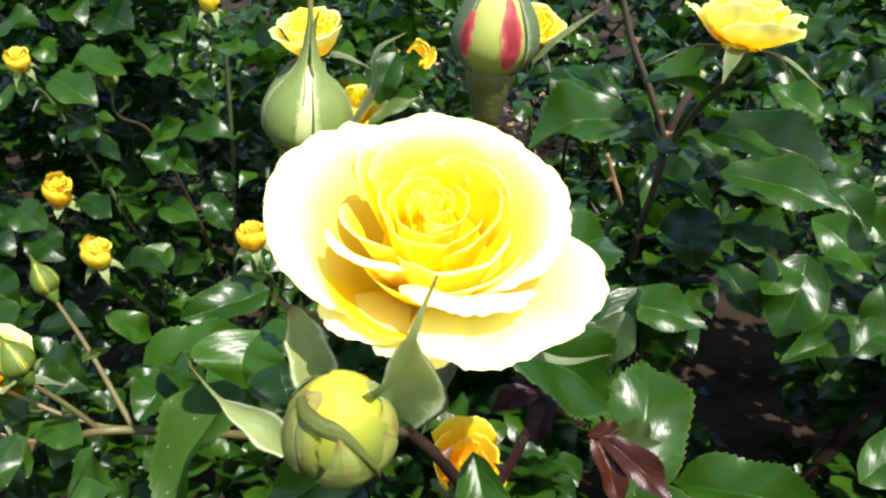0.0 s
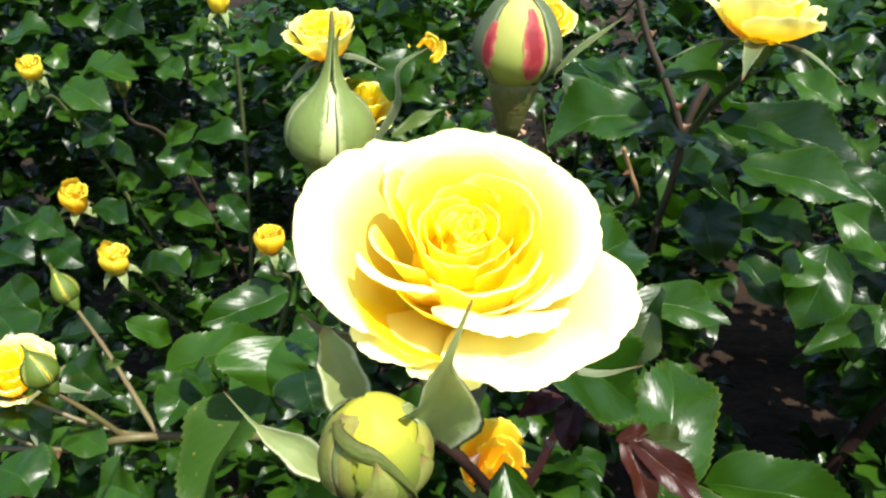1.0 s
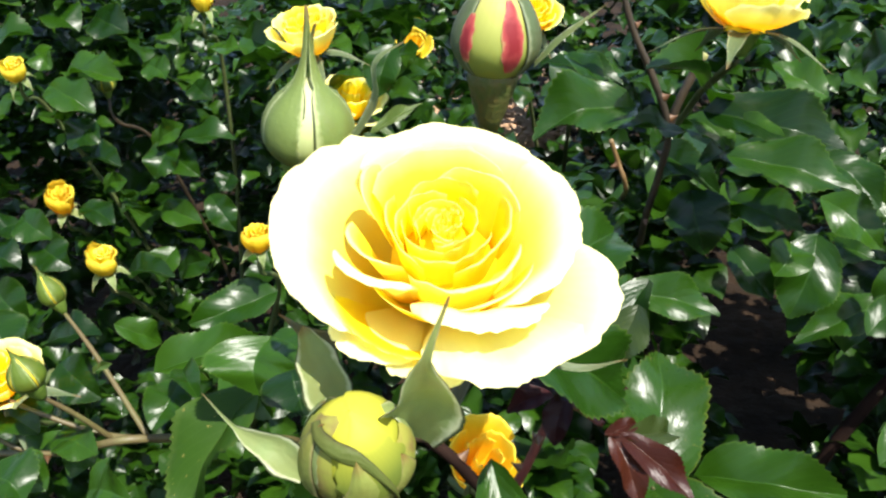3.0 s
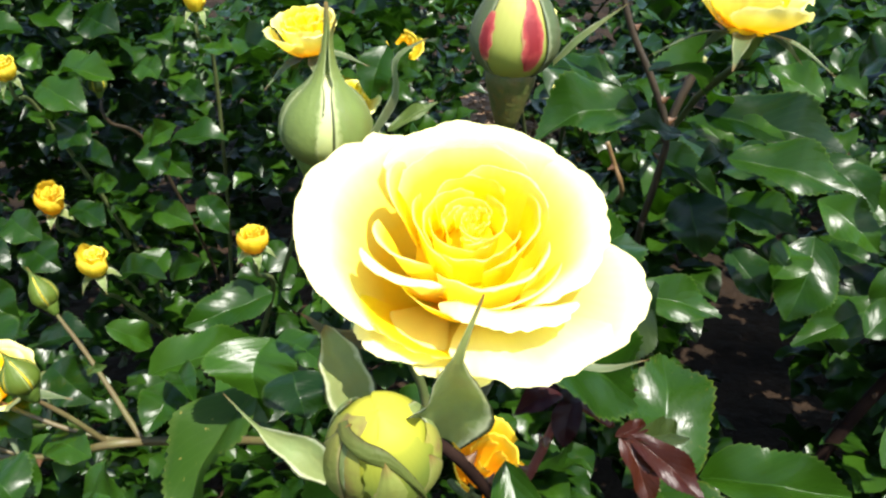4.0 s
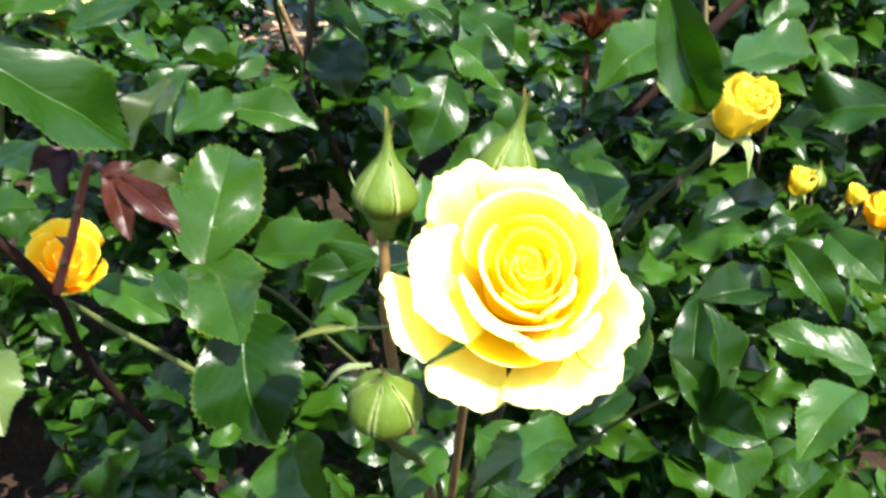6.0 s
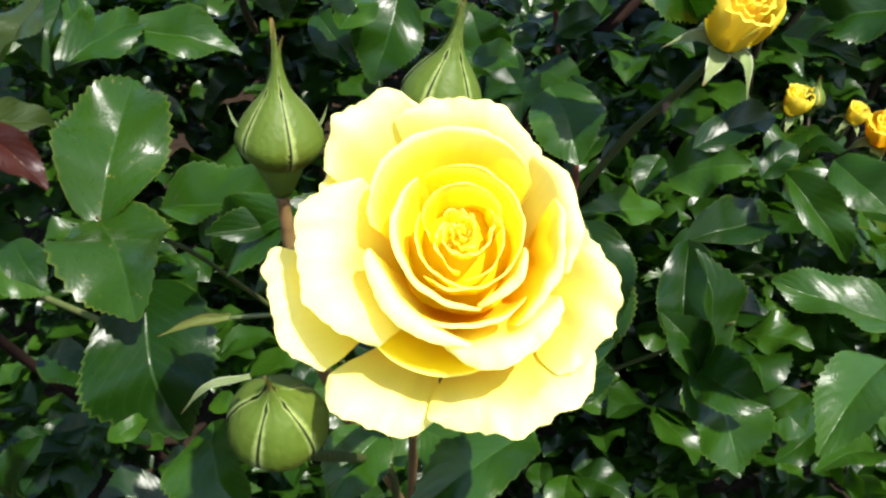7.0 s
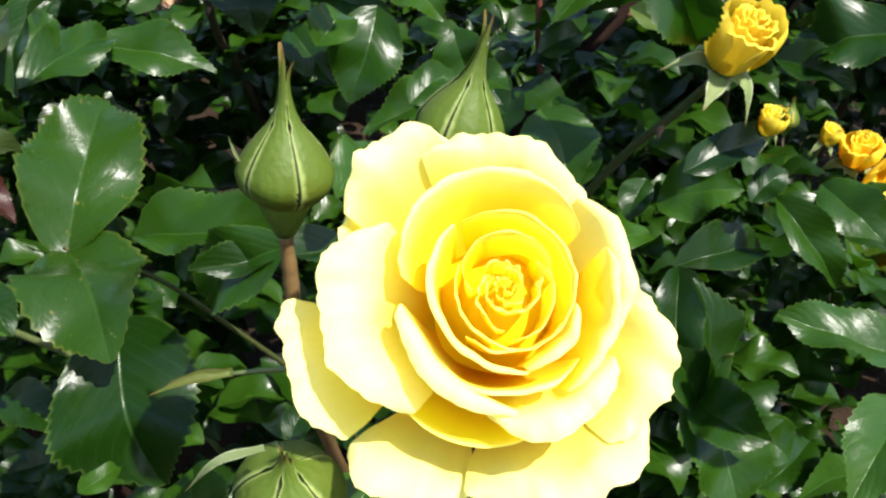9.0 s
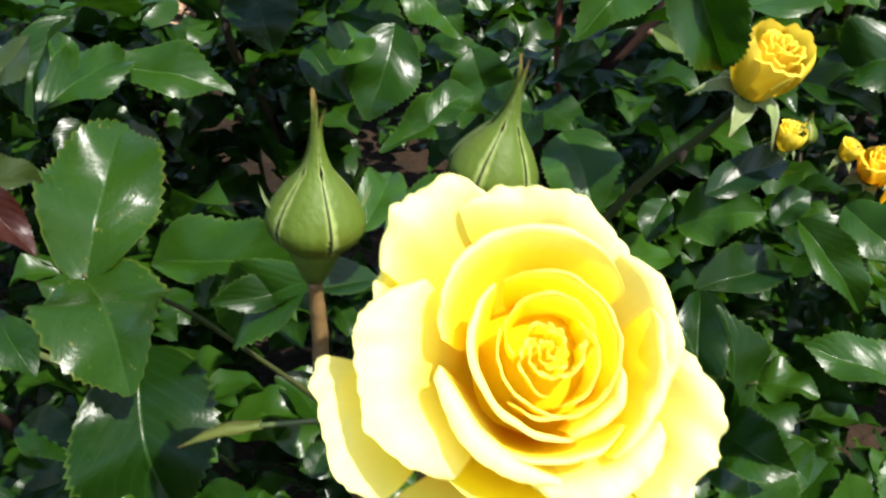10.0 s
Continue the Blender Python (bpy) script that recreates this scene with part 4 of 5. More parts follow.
leaf(near_bush, (0.141, 0.460, 0.610), (0.152, 0.440, 0.586), 0.013, (0.18, -0.71, 0.68), 1, leaf_red)
leaf(near_bush, (0.146, 0.460, 0.609), (0.175, 0.440, 0.588), 0.015, (0.11, -0.64, 0.76), 3, leaf_red)
leaf(near_bush, (0.138, 0.460, 0.610), (0.153, 0.470, 0.609), 0.008, (0.35, -0.46, 0.81), 2, leaf_red)
leaf(near_bush, (0.147, 0.460, 0.608), (0.170, 0.480, 0.596), 0.014, (0.63, -0.29, 0.72), 2, leaf_young)
leaf(near_bush, (0.027, 0.600, 0.501), (0.055, 0.620, 0.528), 0.025, (-0.06, -0.78, 0.62), 2)
leaf(near_bush, (0.084, 0.420, 0.540), (0.103, 0.380, 0.523), 0.027, (0.12, -0.35, 0.93), 4, leaf_pale)
leaf(near_bush, (0.081, 0.420, 0.545), (0.063, 0.390, 0.522), 0.022, (0.24, -0.67, 0.7), 1)
leaf(near_bush, (0.241, 0.780, 0.592), (0.248, 0.750, 0.554), 0.048, (0.01, -0.78, 0.62), 2)
leaf(near_bush, (0.270, 0.755, 0.556), (0.295, 0.729, 0.526), 0.031, (0.01, -0.75, 0.66), 0)
leaf(near_bush, (0.325, 0.740, 0.572), (0.304, 0.715, 0.519), 0.047, (-0.25, -0.95, -0.05), 1)
leaf(near_bush, (0.372, 0.715, 0.563), (0.387, 0.700, 0.526), 0.042, (-0.35, -0.92, 0.05), 4)
leaf(near_bush, (0.181, 0.710, 0.683), (0.116, 0.690, 0.668), 0.042, (0.02, -0.64, 0.77), 5)
leaf(near_bush, (0.2255, 0.760, 0.648), (0.176, 0.735, 0.660), 0.022, (0.15, -0.30, 0.94), 1)
leaf(near_bush, (0.200, 0.950, 0.440), (0.163, 0.930, 0.424), 0.036, (0, -0.6, 0.8), 2)
leaf(near_bush, (0.206, 0.950, 0.376), (0.168, 0.930, 0.360), 0.036, (0.1, -0.6, 0.8), 4)
leaf(near_bush, (0.172, 0.960, 0.436), (0.150, 0.940, 0.402), 0.034, (-0.1, -0.6, 0.8), 0)
leaf(near_bush, (0.240, 0.745, 0.667), (0.328, 0.718, 0.646), 0.046, (0.03, -0.64, 0.76), 0)
leaf(near_bush, (0.247, 0.700, 0.651), (0.321, 0.671, 0.634), 0.036, (0.02, -0.60, 0.80), 3)
leaf(near_bush, (0.408, 0.530, 0.692), (0.335, 0.580, 0.690), 0.037, (-0.3, -0.38, 0.87), 5)
leaf(near_bush, (0.386, 0.560, 0.694), (0.405, 0.540, 0.672), 0.020, (-0.06, -0.77, 0.64), 2)
leaf(near_bush, (0.492, 0.720, 0.605), (0.428, 0.680, 0.578), 0.044, (0.03, -0.59, 0.81), 2)
leaf(near_bush, (0.425, 0.535, 0.678), (0.457, 0.540, 0.609), 0.033, (-0.35, -0.80, 0.45), 2)
leaf(near_bush, (0.494, 0.600, 0.620), (0.567, 0.640, 0.612), 0.039, (0.31, -0.4, 0.86), 1)
leaf(near_bush, (0.577, 0.580, 0.595), (0.536, 0.600, 0.578), 0.028, (-0.5, -0.38, 0.78), 0)
leaf(near_bush, (0.532, 0.600, 0.579), (0.563, 0.570, 0.570), 0.023, (-0.29, -0.54, 0.79), 2)
leaf(near_bush, (0.453, 0.620, 0.603), (0.474, 0.600, 0.590), 0.014, (-0.22, -0.69, 0.69), 2, leaf_pale)
leaf(near_bush, (0.344, 0.800, 0.611), (0.380, 0.770, 0.581), 0.037, (-0.02, -0.71, 0.7), 1)
leaf(near_bush, (0.312, 0.820, 0.611), (0.338, 0.800, 0.586), 0.031, (0.05, -0.75, 0.66), 3)
leaf(near_bush, (0.396, 0.580, 0.562), (0.405, 0.545, 0.534), 0.040, (-0.21, -0.64, 0.74), 1)
leaf(near_bush, (0.485, 0.645, 0.486), (0.469, 0.630, 0.466), 0.021, (-0.26, -0.67, 0.7), 0)
leaf(near_bush, (0.472, 0.600, 0.473), (0.412, 0.580, 0.484), 0.021, (0.3, -0.45, 0.84), 1)
leaf(near_bush, (0.481, 0.610, 0.489), (0.519, 0.585, 0.508), 0.036, (-0.61, -0.45, 0.65), 4)
leaf(near_bush, (0.490, 0.600, 0.514), (0.546, 0.620, 0.521), 0.025, (0.08, -0.54, 0.84), 1)
leaf(near_bush, (0.481, 0.570, 0.465), (0.471, 0.520, 0.416), 0.031, (-0.26, -0.65, 0.71), 5)
leaf(near_bush, (0.460, 0.484, 0.441), (0.440, 0.496, 0.472), 0.026, (-0.08, -0.70, 0.70), 2)
leaf(near_bush, (0.460, 0.485, 0.441), (0.474, 0.448, 0.402), 0.046, (0.05, -0.60, 0.78), 1)
leaf(near_bush, (0.460, 0.485, 0.441), (0.484, 0.450, 0.443), 0.034, (-0.30, -0.45, 0.84), 5)
leaf(near_bush, (0.461, 0.486, 0.443), (0.459, 0.510, 0.500), 0.026, (0.45, -0.72, 0.50), 2)
leaf(near_bush, (0.384, 0.450, 0.484), (0.405, 0.470, 0.529), 0.036, (-0.30, -0.62, 0.72), 0, leaf_heart)
leaf(near_bush, (0.521, 0.430, 0.504), (0.471, 0.450, 0.518), 0.028, (0.09, -0.4, 0.91), 3)
leaf(near_bush, (0.365, 0.385, 0.591), (0.371, 0.360, 0.568), 0.021, (-0.24, -0.69, 0.69), 1)
leaf(near_bush, (0.550, 0.600, 0.492), (0.583, 0.570, 0.445), 0.027, (-0, -0.84, 0.54), 2)
leaf(near_bush, (0.565, 0.620, 0.480), (0.604, 0.600, 0.449), 0.037, (0.02, -0.83, 0.55), 0)
leaf(near_bush, (0.526, 0.640, 0.449), (0.548, 0.610, 0.430), 0.028, (-0.15, -0.6, 0.78), 1)
leaf(near_bush, (0.585, 0.570, 0.601), (0.544, 0.593, 0.574), 0.041, (-0.65, -0.43, 0.62), 5)
leaf(near_bush, (0.470, 0.360, 0.541), (0.433, 0.330, 0.530), 0.024, (-0.09, -0.26, 0.96), 0)
leaf(near_bush, (0.494, 0.600, 0.450), (0.558, 0.620, 0.446), 0.033, (0.19, -0.42, 0.88), 2)
leaf(near_bush, (0.407, 0.560, 0.527), (0.427, 0.573, 0.542), 0.012, (-0.13, -0.66, 0.74), 2)
leaf(near_bush, (0.592, 0.620, 0.488), (0.614, 0.580, 0.469), 0.035, (-0.37, -0.55, 0.75), 0)
leaf(near_bush, (0.534, 0.600, 0.492), (0.558, 0.610, 0.506), 0.020, (-0.2, -0.61, 0.77), 1)
leaf(near_bush, (0.146, 0.580, 0.586), (0.177, 0.640, 0.590), 0.027, (0.46, -0.3, 0.83), 4)
leaf(near_bush, (0.174, 0.400, 0.589), (0.185, 0.385, 0.579), 0.014, (0.11, -0.5, 0.86), 0)
leaf(near_bush, (0.181, 0.420, 0.482), (0.195, 0.430, 0.484), 0.011, (0.22, -0.47, 0.86), 2)
leaf(near_bush, (0.262, 0.400, 0.516), (0.269, 0.410, 0.523), 0.011, (0.01, -0.62, 0.79), 1)
leaf(near_bush, (0.284, 0.430, 0.597), (0.297, 0.460, 0.603), 0.016, (0.21, -0.28, 0.94), 0)
leaf(near_bush, (0.358, 0.600, 0.577), (0.378, 0.580, 0.575), 0.018, (-0.46, -0.55, 0.7), 3)
leaf(near_bush, (0.431, 0.720, 0.546), (0.465, 0.740, 0.552), 0.023, (0.23, -0.62, 0.75), 1)
leaf(near_bush, (0.427, 0.660, 0.537), (0.438, 0.620, 0.523), 0.015, (-0.35, -0.4, 0.84), 3)
leaf(near_bush, (0.285, 0.700, 0.563), (0.300, 0.720, 0.577), 0.031, (0.13, -0.65, 0.75), 2)
leaf(near_bush, (0.339, 0.340, 0.541), (0.296, 0.300, 0.549), 0.022, (0.34, -0.16, 0.93), 4)
leaf(near_bush, (0.378, 0.390, 0.537), (0.323, 0.350, 0.533), 0.018, (0.14, -0.28, 0.95), 0)
leaf(near_bush, (0.384, 0.740, 0.519), (0.313, 0.720, 0.494), 0.031, (-0.13, -0.55, 0.83), 1)
leaf(near_bush, (0.304, 0.540, 0.528), (0.345, 0.560, 0.544), 0.030, (-0.05, -0.56, 0.83), 1)
leaf(near_bush, (0.333, 0.510, 0.547), (0.357, 0.530, 0.571), 0.027, (-0.26, -0.61, 0.75), 0)
leaf(near_bush, (0.401, 0.800, 0.694), (0.414, 0.780, 0.661), 0.019, (-0.18, -0.87, 0.46), 3)
leaf(near_bush, (0.361, 0.800, 0.598), (0.393, 0.770, 0.573), 0.033, (-0.09, -0.69, 0.72), 1)
leaf(near_bush, (0.333, 0.760, 0.594), (0.368, 0.730, 0.567), 0.034, (-0.05, -0.7, 0.71), 4)
leaf(near_bush, (0.296, 0.860, 0.550), (0.343, 0.820, 0.539), 0.042, (-0.24, -0.51, 0.82), 0)
leaf(near_bush, (0.219, 0.820, 0.612), (0.262, 0.780, 0.591), 0.028, (-0.14, -0.57, 0.81), 2)
leaf(near_bush, (0.092, 0.620, 0.644), (0.139, 0.680, 0.645), 0.024, (0.35, -0.28, 0.89), 1)
leaf(near_bush, (0.244, 0.760, 0.668), (0.187, 0.700, 0.711), 0.036, (0.35, -0.50, 0.80), 5)
leaf(near_bush, (0.320, 0.900, 0.699), (0.347, 0.870, 0.659), 0.031, (-0.1, -0.83, 0.54), 0)
leaf(near_bush, (0.156, 0.600, 0.595), (0.146, 0.620, 0.609), 0.022, (-0.06, -0.59, 0.8), 3)
leaf(near_bush, (0.289, 0.450, 0.564), (0.231, 0.430, 0.571), 0.017, (0.23, -0.32, 0.92), 3)
leaf(near_bush, (0.261, 0.760, 0.632), (0.232, 0.780, 0.652), 0.025, (0.07, -0.65, 0.76), 2)
leaf(near_bush, (0.363, 0.800, 0.681), (0.380, 0.780, 0.703), 0.035, (-0.84, -0.16, 0.53), 0)
leaf(near_bush, (0.341, 0.880, 0.697), (0.306, 0.860, 0.721), 0.031, (0.64, -0.68, 0.36), 0)
leaf(near_bush, (0.468, 0.920, 0.684), (0.485, 0.880, 0.667), 0.029, (-0.31, -0.48, 0.82), 1)
leaf(near_bush, (0.150, 0.840, 0.685), (0.174, 0.800, 0.671), 0.019, (-0.13, -0.39, 0.91), 3)
leaf(near_bush, (0.392, 0.720, 0.681), (0.426, 0.680, 0.682), 0.029, (-0.38, -0.3, 0.87), 2)
leaf(near_bush, (0.346, 0.820, 0.654), (0.309, 0.840, 0.674), 0.032, (-0.01, -0.72, 0.69), 1)
leaf(near_bush, (0.539, 0.780, 0.631), (0.510, 0.800, 0.645), 0.031, (-0.13, -0.7, 0.7), 0)
leaf(near_bush, (0.574, 0.840, 0.636), (0.616, 0.860, 0.651), 0.032, (-0.03, -0.57, 0.82), 2)
leaf(near_bush, (0.582, 0.760, 0.606), (0.622, 0.780, 0.619), 0.029, (-0.02, -0.52, 0.85), 1)
leaf(near_bush, (0.374, 0.800, 0.575), (0.412, 0.820, 0.589), 0.024, (0.02, -0.59, 0.81), 3, leaf_young)
leaf(near_bush, (0.601, 0.700, 0.609), (0.612, 0.670, 0.596), 0.025, (-0.41, -0.5, 0.76), 0)
leaf(near_bush, (0.219, 0.500, 0.524), (0.225, 0.510, 0.536), 0.013, (-0.01, -0.79, 0.62), 1)
leaf(near_bush, (0.177, 0.470, 0.488), (0.171, 0.450, 0.488), 0.014, (0.33, -0.08, 0.94), 2)
leaf(near_bush, (0.338, 0.660, 0.539), (0.366, 0.680, 0.550), 0.024, (0.08, -0.58, 0.81), 1)
leaf(near_bush, (0.384, 0.620, 0.552), (0.375, 0.640, 0.568), 0.022, (-0.2, -0.66, 0.73), 3)
leaf(near_bush, (0.353, 0.780, 0.547), (0.379, 0.760, 0.543), 0.027, (-0.27, -0.5, 0.82), 0)
leaf(near_bush, (-0.072, 0.640, 0.512), (-0.112, 0.572, 0.448), 0.060, (-0.42, -0.34, 0.84), 0, leaf_worn)
leaf(near_bush, (0.124, 0.478, 0.620), (0.102, 0.468, 0.634), 0.013, (0.2, -0.5, 0.8), 1, leaf_maroon_shade)
leaf(near_bush, (0.122, 0.480, 0.618), (0.116, 0.470, 0.596), 0.014, (-0.3, -0.7, 0.6), 0, leaf_maroon_shade)
leaf(near_bush, (0.118, 0.500, 0.606), (0.094, 0.490, 0.600), 0.013, (-0.1, -0.6, 0.7), 2, leaf_maroon_shade)
leaf(near_bush, (0.130, 0.485, 0.616), (0.150, 0.478, 0.622), 0.009, (0.1, -0.6, 0.8), 3, leaf_maroon_shade)
leaf(near_bush, (-0.174, 0.720, 0.473), (-0.091, 0.740, 0.488), 0.036, (-0.03, -0.5, 0.87), 5)
leaf(near_bush, (-0.152, 0.700, 0.476), (-0.162, 0.660, 0.462), 0.034, (0.27, -0.39, 0.88), 1)
leaf(near_bush, (-0.146, 0.700, 0.487), (-0.122, 0.660, 0.488), 0.022, (-0.15, -0.07, 0.99), 2)
leaf(near_bush, (-0.096, 0.800, 0.499), (-0.158, 0.760, 0.492), 0.039, (0.23, -0.5, 0.83), 3)
leaf(near_bush, (-0.257, 0.840, 0.445), (-0.227, 0.860, 0.413), 0.029, (0.78, -0.43, 0.45), 0)
leaf(near_bush, (0.254, 0.740, 0.659), (0.287, 0.710, 0.650), 0.020, (-0.19, -0.46, 0.87), 2)
leaf(near_bush, (0.261, 0.760, 0.635), (0.231, 0.730, 0.631), 0.016, (0.21, -0.33, 0.92), 1)
leaf(near_bush, (0.139, 0.860, 0.674), (0.193, 0.830, 0.663), 0.024, (-0.11, -0.52, 0.85), 0)
leaf(left_bush, (-0.224, 1.000, 0.566), (-0.163, 0.980, 0.572), 0.036, (0, -0.35, 0.95), 0)
leaf(left_bush, (-0.252, 1.000, 0.560), (-0.212, 0.980, 0.589), 0.030, (0, -0.75, 0.65), 1)
leaf(left_bush, (-0.230, 0.990, 0.566), (-0.246, 0.970, 0.536), 0.036, (0, -0.75, 0.65), 4)
leaf(left_bush, (-0.235, 1.000, 0.554), (-0.204, 0.980, 0.535), 0.034, (0, -0.75, 0.65), 2)
leaf(left_bush, (-0.331, 0.970, 0.634), (-0.285, 0.950, 0.612), 0.040, (0, -0.5, 0.8), 0)
leaf(left_bush, (-0.296, 0.970, 0.597), (-0.317, 0.950, 0.577), 0.036, (0, -0.75, 0.65), 1)
leaf(left_bush, (-0.312, 0.980, 0.558), (-0.274, 0.960, 0.554), 0.030, (0, -0.35, 0.95), 2)
leaf(left_bush, (-0.253, 1.000, 0.494), (-0.210, 0.980, 0.483), 0.030, (0, -0.75, 0.65), 0)
leaf(left_bush, (-0.200, 0.990, 0.508), (-0.172, 0.970, 0.478), 0.030, (0, -0.75, 0.65), 4)
leaf(left_bush, (-0.322, 0.960, 0.511), (-0.284, 0.940, 0.501), 0.032, (0, -0.35, 0.95), 1)
leaf(left_bush, (-0.249, 1.000, 0.417), (-0.206, 0.980, 0.441), 0.036, (0, -0.75, 0.65), 1)
leaf(left_bush, (-0.243, 0.980, 0.454), (-0.260, 0.960, 0.424), 0.034, (0, -0.75, 0.65), 0)
leaf(left_bush, (-0.364, 0.850, 0.482), (-0.331, 0.830, 0.457), 0.045, (0, -0.75, 0.65), 2)
leaf(left_bush, (-0.397, 0.900, 0.492), (-0.356, 0.880, 0.484), 0.040, (0, -0.35, 0.95), 0)
leaf(left_bush, (-0.356, 0.920, 0.489), (-0.317, 0.900, 0.474), 0.040, (0, -0.75, 0.65), 4)
leaf(left_bush, (-0.433, 1.050, 0.654), (-0.367, 1.030, 0.670), 0.045, (0, -0.35, 0.95), 3)
leaf(left_bush, (-0.380, 1.050, 0.648), (-0.356, 1.030, 0.635), 0.030, (0, -0.75, 0.65), 1)
leaf(left_bush, (-0.329, 1.100, 0.672), (-0.290, 1.080, 0.658), 0.045, (0, -0.75, 0.65), 0)
leaf(left_bush, (-0.452, 1.100, 0.679), (-0.397, 1.080, 0.689), 0.050, (0, -0.35, 0.95), 2)
leaf(left_bush, (-0.377, 1.100, 0.678), (-0.342, 1.080, 0.661), 0.045, (0, -0.35, 0.95), 0)
leaf(left_bush, (-0.251, 1.100, 0.653), (-0.237, 1.080, 0.645), 0.035, (0, -0.75, 0.65), 2)
leaf(left_bush, (-0.214, 1.100, 0.628), (-0.174, 1.080, 0.639), 0.035, (0, -0.35, 0.95), 1)
leaf(left_bush, (-0.263, 1.050, 0.632), (-0.240, 1.030, 0.622), 0.030, (0, -0.75, 0.65), 3)
leaf(left_bush, (-0.228, 1.080, 0.602), (-0.205, 1.060, 0.589), 0.028, (0, -0.75, 0.65), 0)
leaf(left_bush, (-0.326, 1.000, 0.637), (-0.264, 0.980, 0.636), 0.040, (0, -0.35, 0.95), 5)
leaf(left_bush, (-0.374, 0.930, 0.509), (-0.400, 0.910, 0.502), 0.040, (0, -0.35, 0.95), 1)
leaf(left_bush, (-0.369, 0.930, 0.515), (-0.335, 0.910, 0.500), 0.036, (0, -0.75, 0.65), 0)
leaf(left_bush, (-0.416, 1.000, 0.516), (-0.419, 0.980, 0.543), 0.030, (0, -0.75, 0.65), 2)
leaf(left_bush, (-0.322, 1.020, 0.508), (-0.288, 1.000, 0.523), 0.028, (0, -0.75, 0.65), 1)
leaf(left_bush, (-0.194, 1.050, 0.509), (-0.203, 1.030, 0.498), 0.028, (0, -0.75, 0.65), 3)
leaf(left_bush, (-0.320, 0.750, 0.504), (-0.289, 0.730, 0.473), 0.050, (0, -0.75, 0.65), 1)
leaf(left_bush, (-0.273, 0.760, 0.454), (-0.235, 0.740, 0.434), 0.042, (0, -0.75, 0.65), 4)
leaf(left_bush, (-0.323, 0.840, 0.427), (-0.263, 0.820, 0.446), 0.040, (0, -0.35, 0.95), 0)
leaf(left_bush, (-0.297, 0.700, 0.456), (-0.259, 0.680, 0.444), 0.045, (0, -0.35, 0.95), 2)
leaf(left_bush, (-0.264, 0.660, 0.438), (-0.241, 0.640, 0.423), 0.036, (0, -0.75, 0.65), 0)
leaf(left_bush, (-0.246, 0.680, 0.439), (-0.207, 0.660, 0.440), 0.035, (0, -0.35, 0.95), 1)
leaf(left_bush, (-0.185, 0.600, 0.458), (-0.149, 0.580, 0.467), 0.045, (0, -0.75, 0.65), 1)
leaf(left_bush, (-0.267, 0.620, 0.455), (-0.234, 0.600, 0.447), 0.050, (0, -0.35, 0.95), 3)
leaf(left_bush, (-0.054, 0.620, 0.564), (-0.060, 0.600, 0.534), 0.060, (0, -0.75, 0.65), 2)
leaf(left_bush, (-0.032, 0.580, 0.565), (-0.023, 0.560, 0.547), 0.045, (0.4, -0.6, 0.6), 0)
leaf(left_bush, (-0.095, 0.660, 0.521), (-0.066, 0.640, 0.487), 0.045, (0, -0.75, 0.65), 1)
leaf(left_bush, (-0.283, 0.950, 0.442), (-0.229, 0.930, 0.446), 0.032, (0, -0.35, 0.95), 2)
leaf(left_bush, (-0.139, 1.050, 0.622), (-0.167, 1.030, 0.598), 0.035, (0, -0.35, 0.95), 1)
leaf(left_bush, (-0.172, 1.100, 0.646), (-0.126, 1.080, 0.632), 0.040, (0, -0.75, 0.65), 2)
leaf(left_bush, (-0.014, 1.100, 0.632), (-0.032, 1.080, 0.582), 0.040, (0, -0.75, 0.65), 0)

# ---- the two large roses ----
rose_one = tagged(new("rose"), "large open pale yellow rose with cream edges and a golden heart", "rose", "yellow roses")
rose_one.matrix_basis = flower_pose((0.0738, 0.358, 0.7610), (0.05, -0.469, 0.883)) @ Matrix.Scale(0.978, 4)
core(rose_one, 0.016, -0.003)
heart(rose_one, 7.0, 3.4, 3, 10)
petal(rose_one, 100, 92, 6.2, 8.0, 8.6, 3.4, 0.35, 1, petal_heart, 0.4)
petal(rose_one, -20, 84, 8.6, 9.8, 11.4, 3.2, 0.4, 1, petal_heart, 0.4)
petal(rose_one, -120, 70, 12.4, 11.6, 10.4, 3.0, 0.4, 1, petal_heart, 0.4)
petal(rose_one, 150, 66, 11.0, 12.8, 14.6, 3.4, 0.5, 1, petal_heart, 0.4)
petal(rose_one, -70, 62, 14.6, 14.2, 15.0, 2.6, 0.5, 1, petal_heart, 0.5)
petal(rose_one, 104, 54, 17.0, 16.0, 11.5, 3.2, 0.5, 2, petal_heart)
petal(rose_one, 197, 55, 19.5, 15.6, 17.0, 3.4, 0.6, 2, petal_heart)
petal(rose_one, -22, 56, 18.4, 18.6, 22.5, 3.0, 0.7, 2, petal_heart)
petal(rose_one, 50, 46, 23.5, 22.5, 19.0, 3.6, 0.8, 2, petal_mid)
petal(rose_one, -66, 55, 19.5, 23.5, 24.0, 0.5, 1.2, 2, petal_mid)
petal(rose_one, -158, 28, 28, 26, 18.5, 1, 1.3, 2, petal_mid)
petal(rose_one, 150, 21, 33, 29, 21, 2.5, 1.5, 3, petal_mid)
petal(rose_one, -140, 30, 34, 29, 21, -2.5, 4.0, 2, petal_deep)
petal(rose_one, -73, 40, 25, 34, 40, -7.5, 9.0, 2, petal_deep)
petal(rose_one, -128, 30, 36, 37, 36, -15, 0.5, 2, petal_heart, 0.1)
petal(rose_one, -98, 48, 26, 27, 26, -6, 0.3, 2, petal_heart, 0.1)
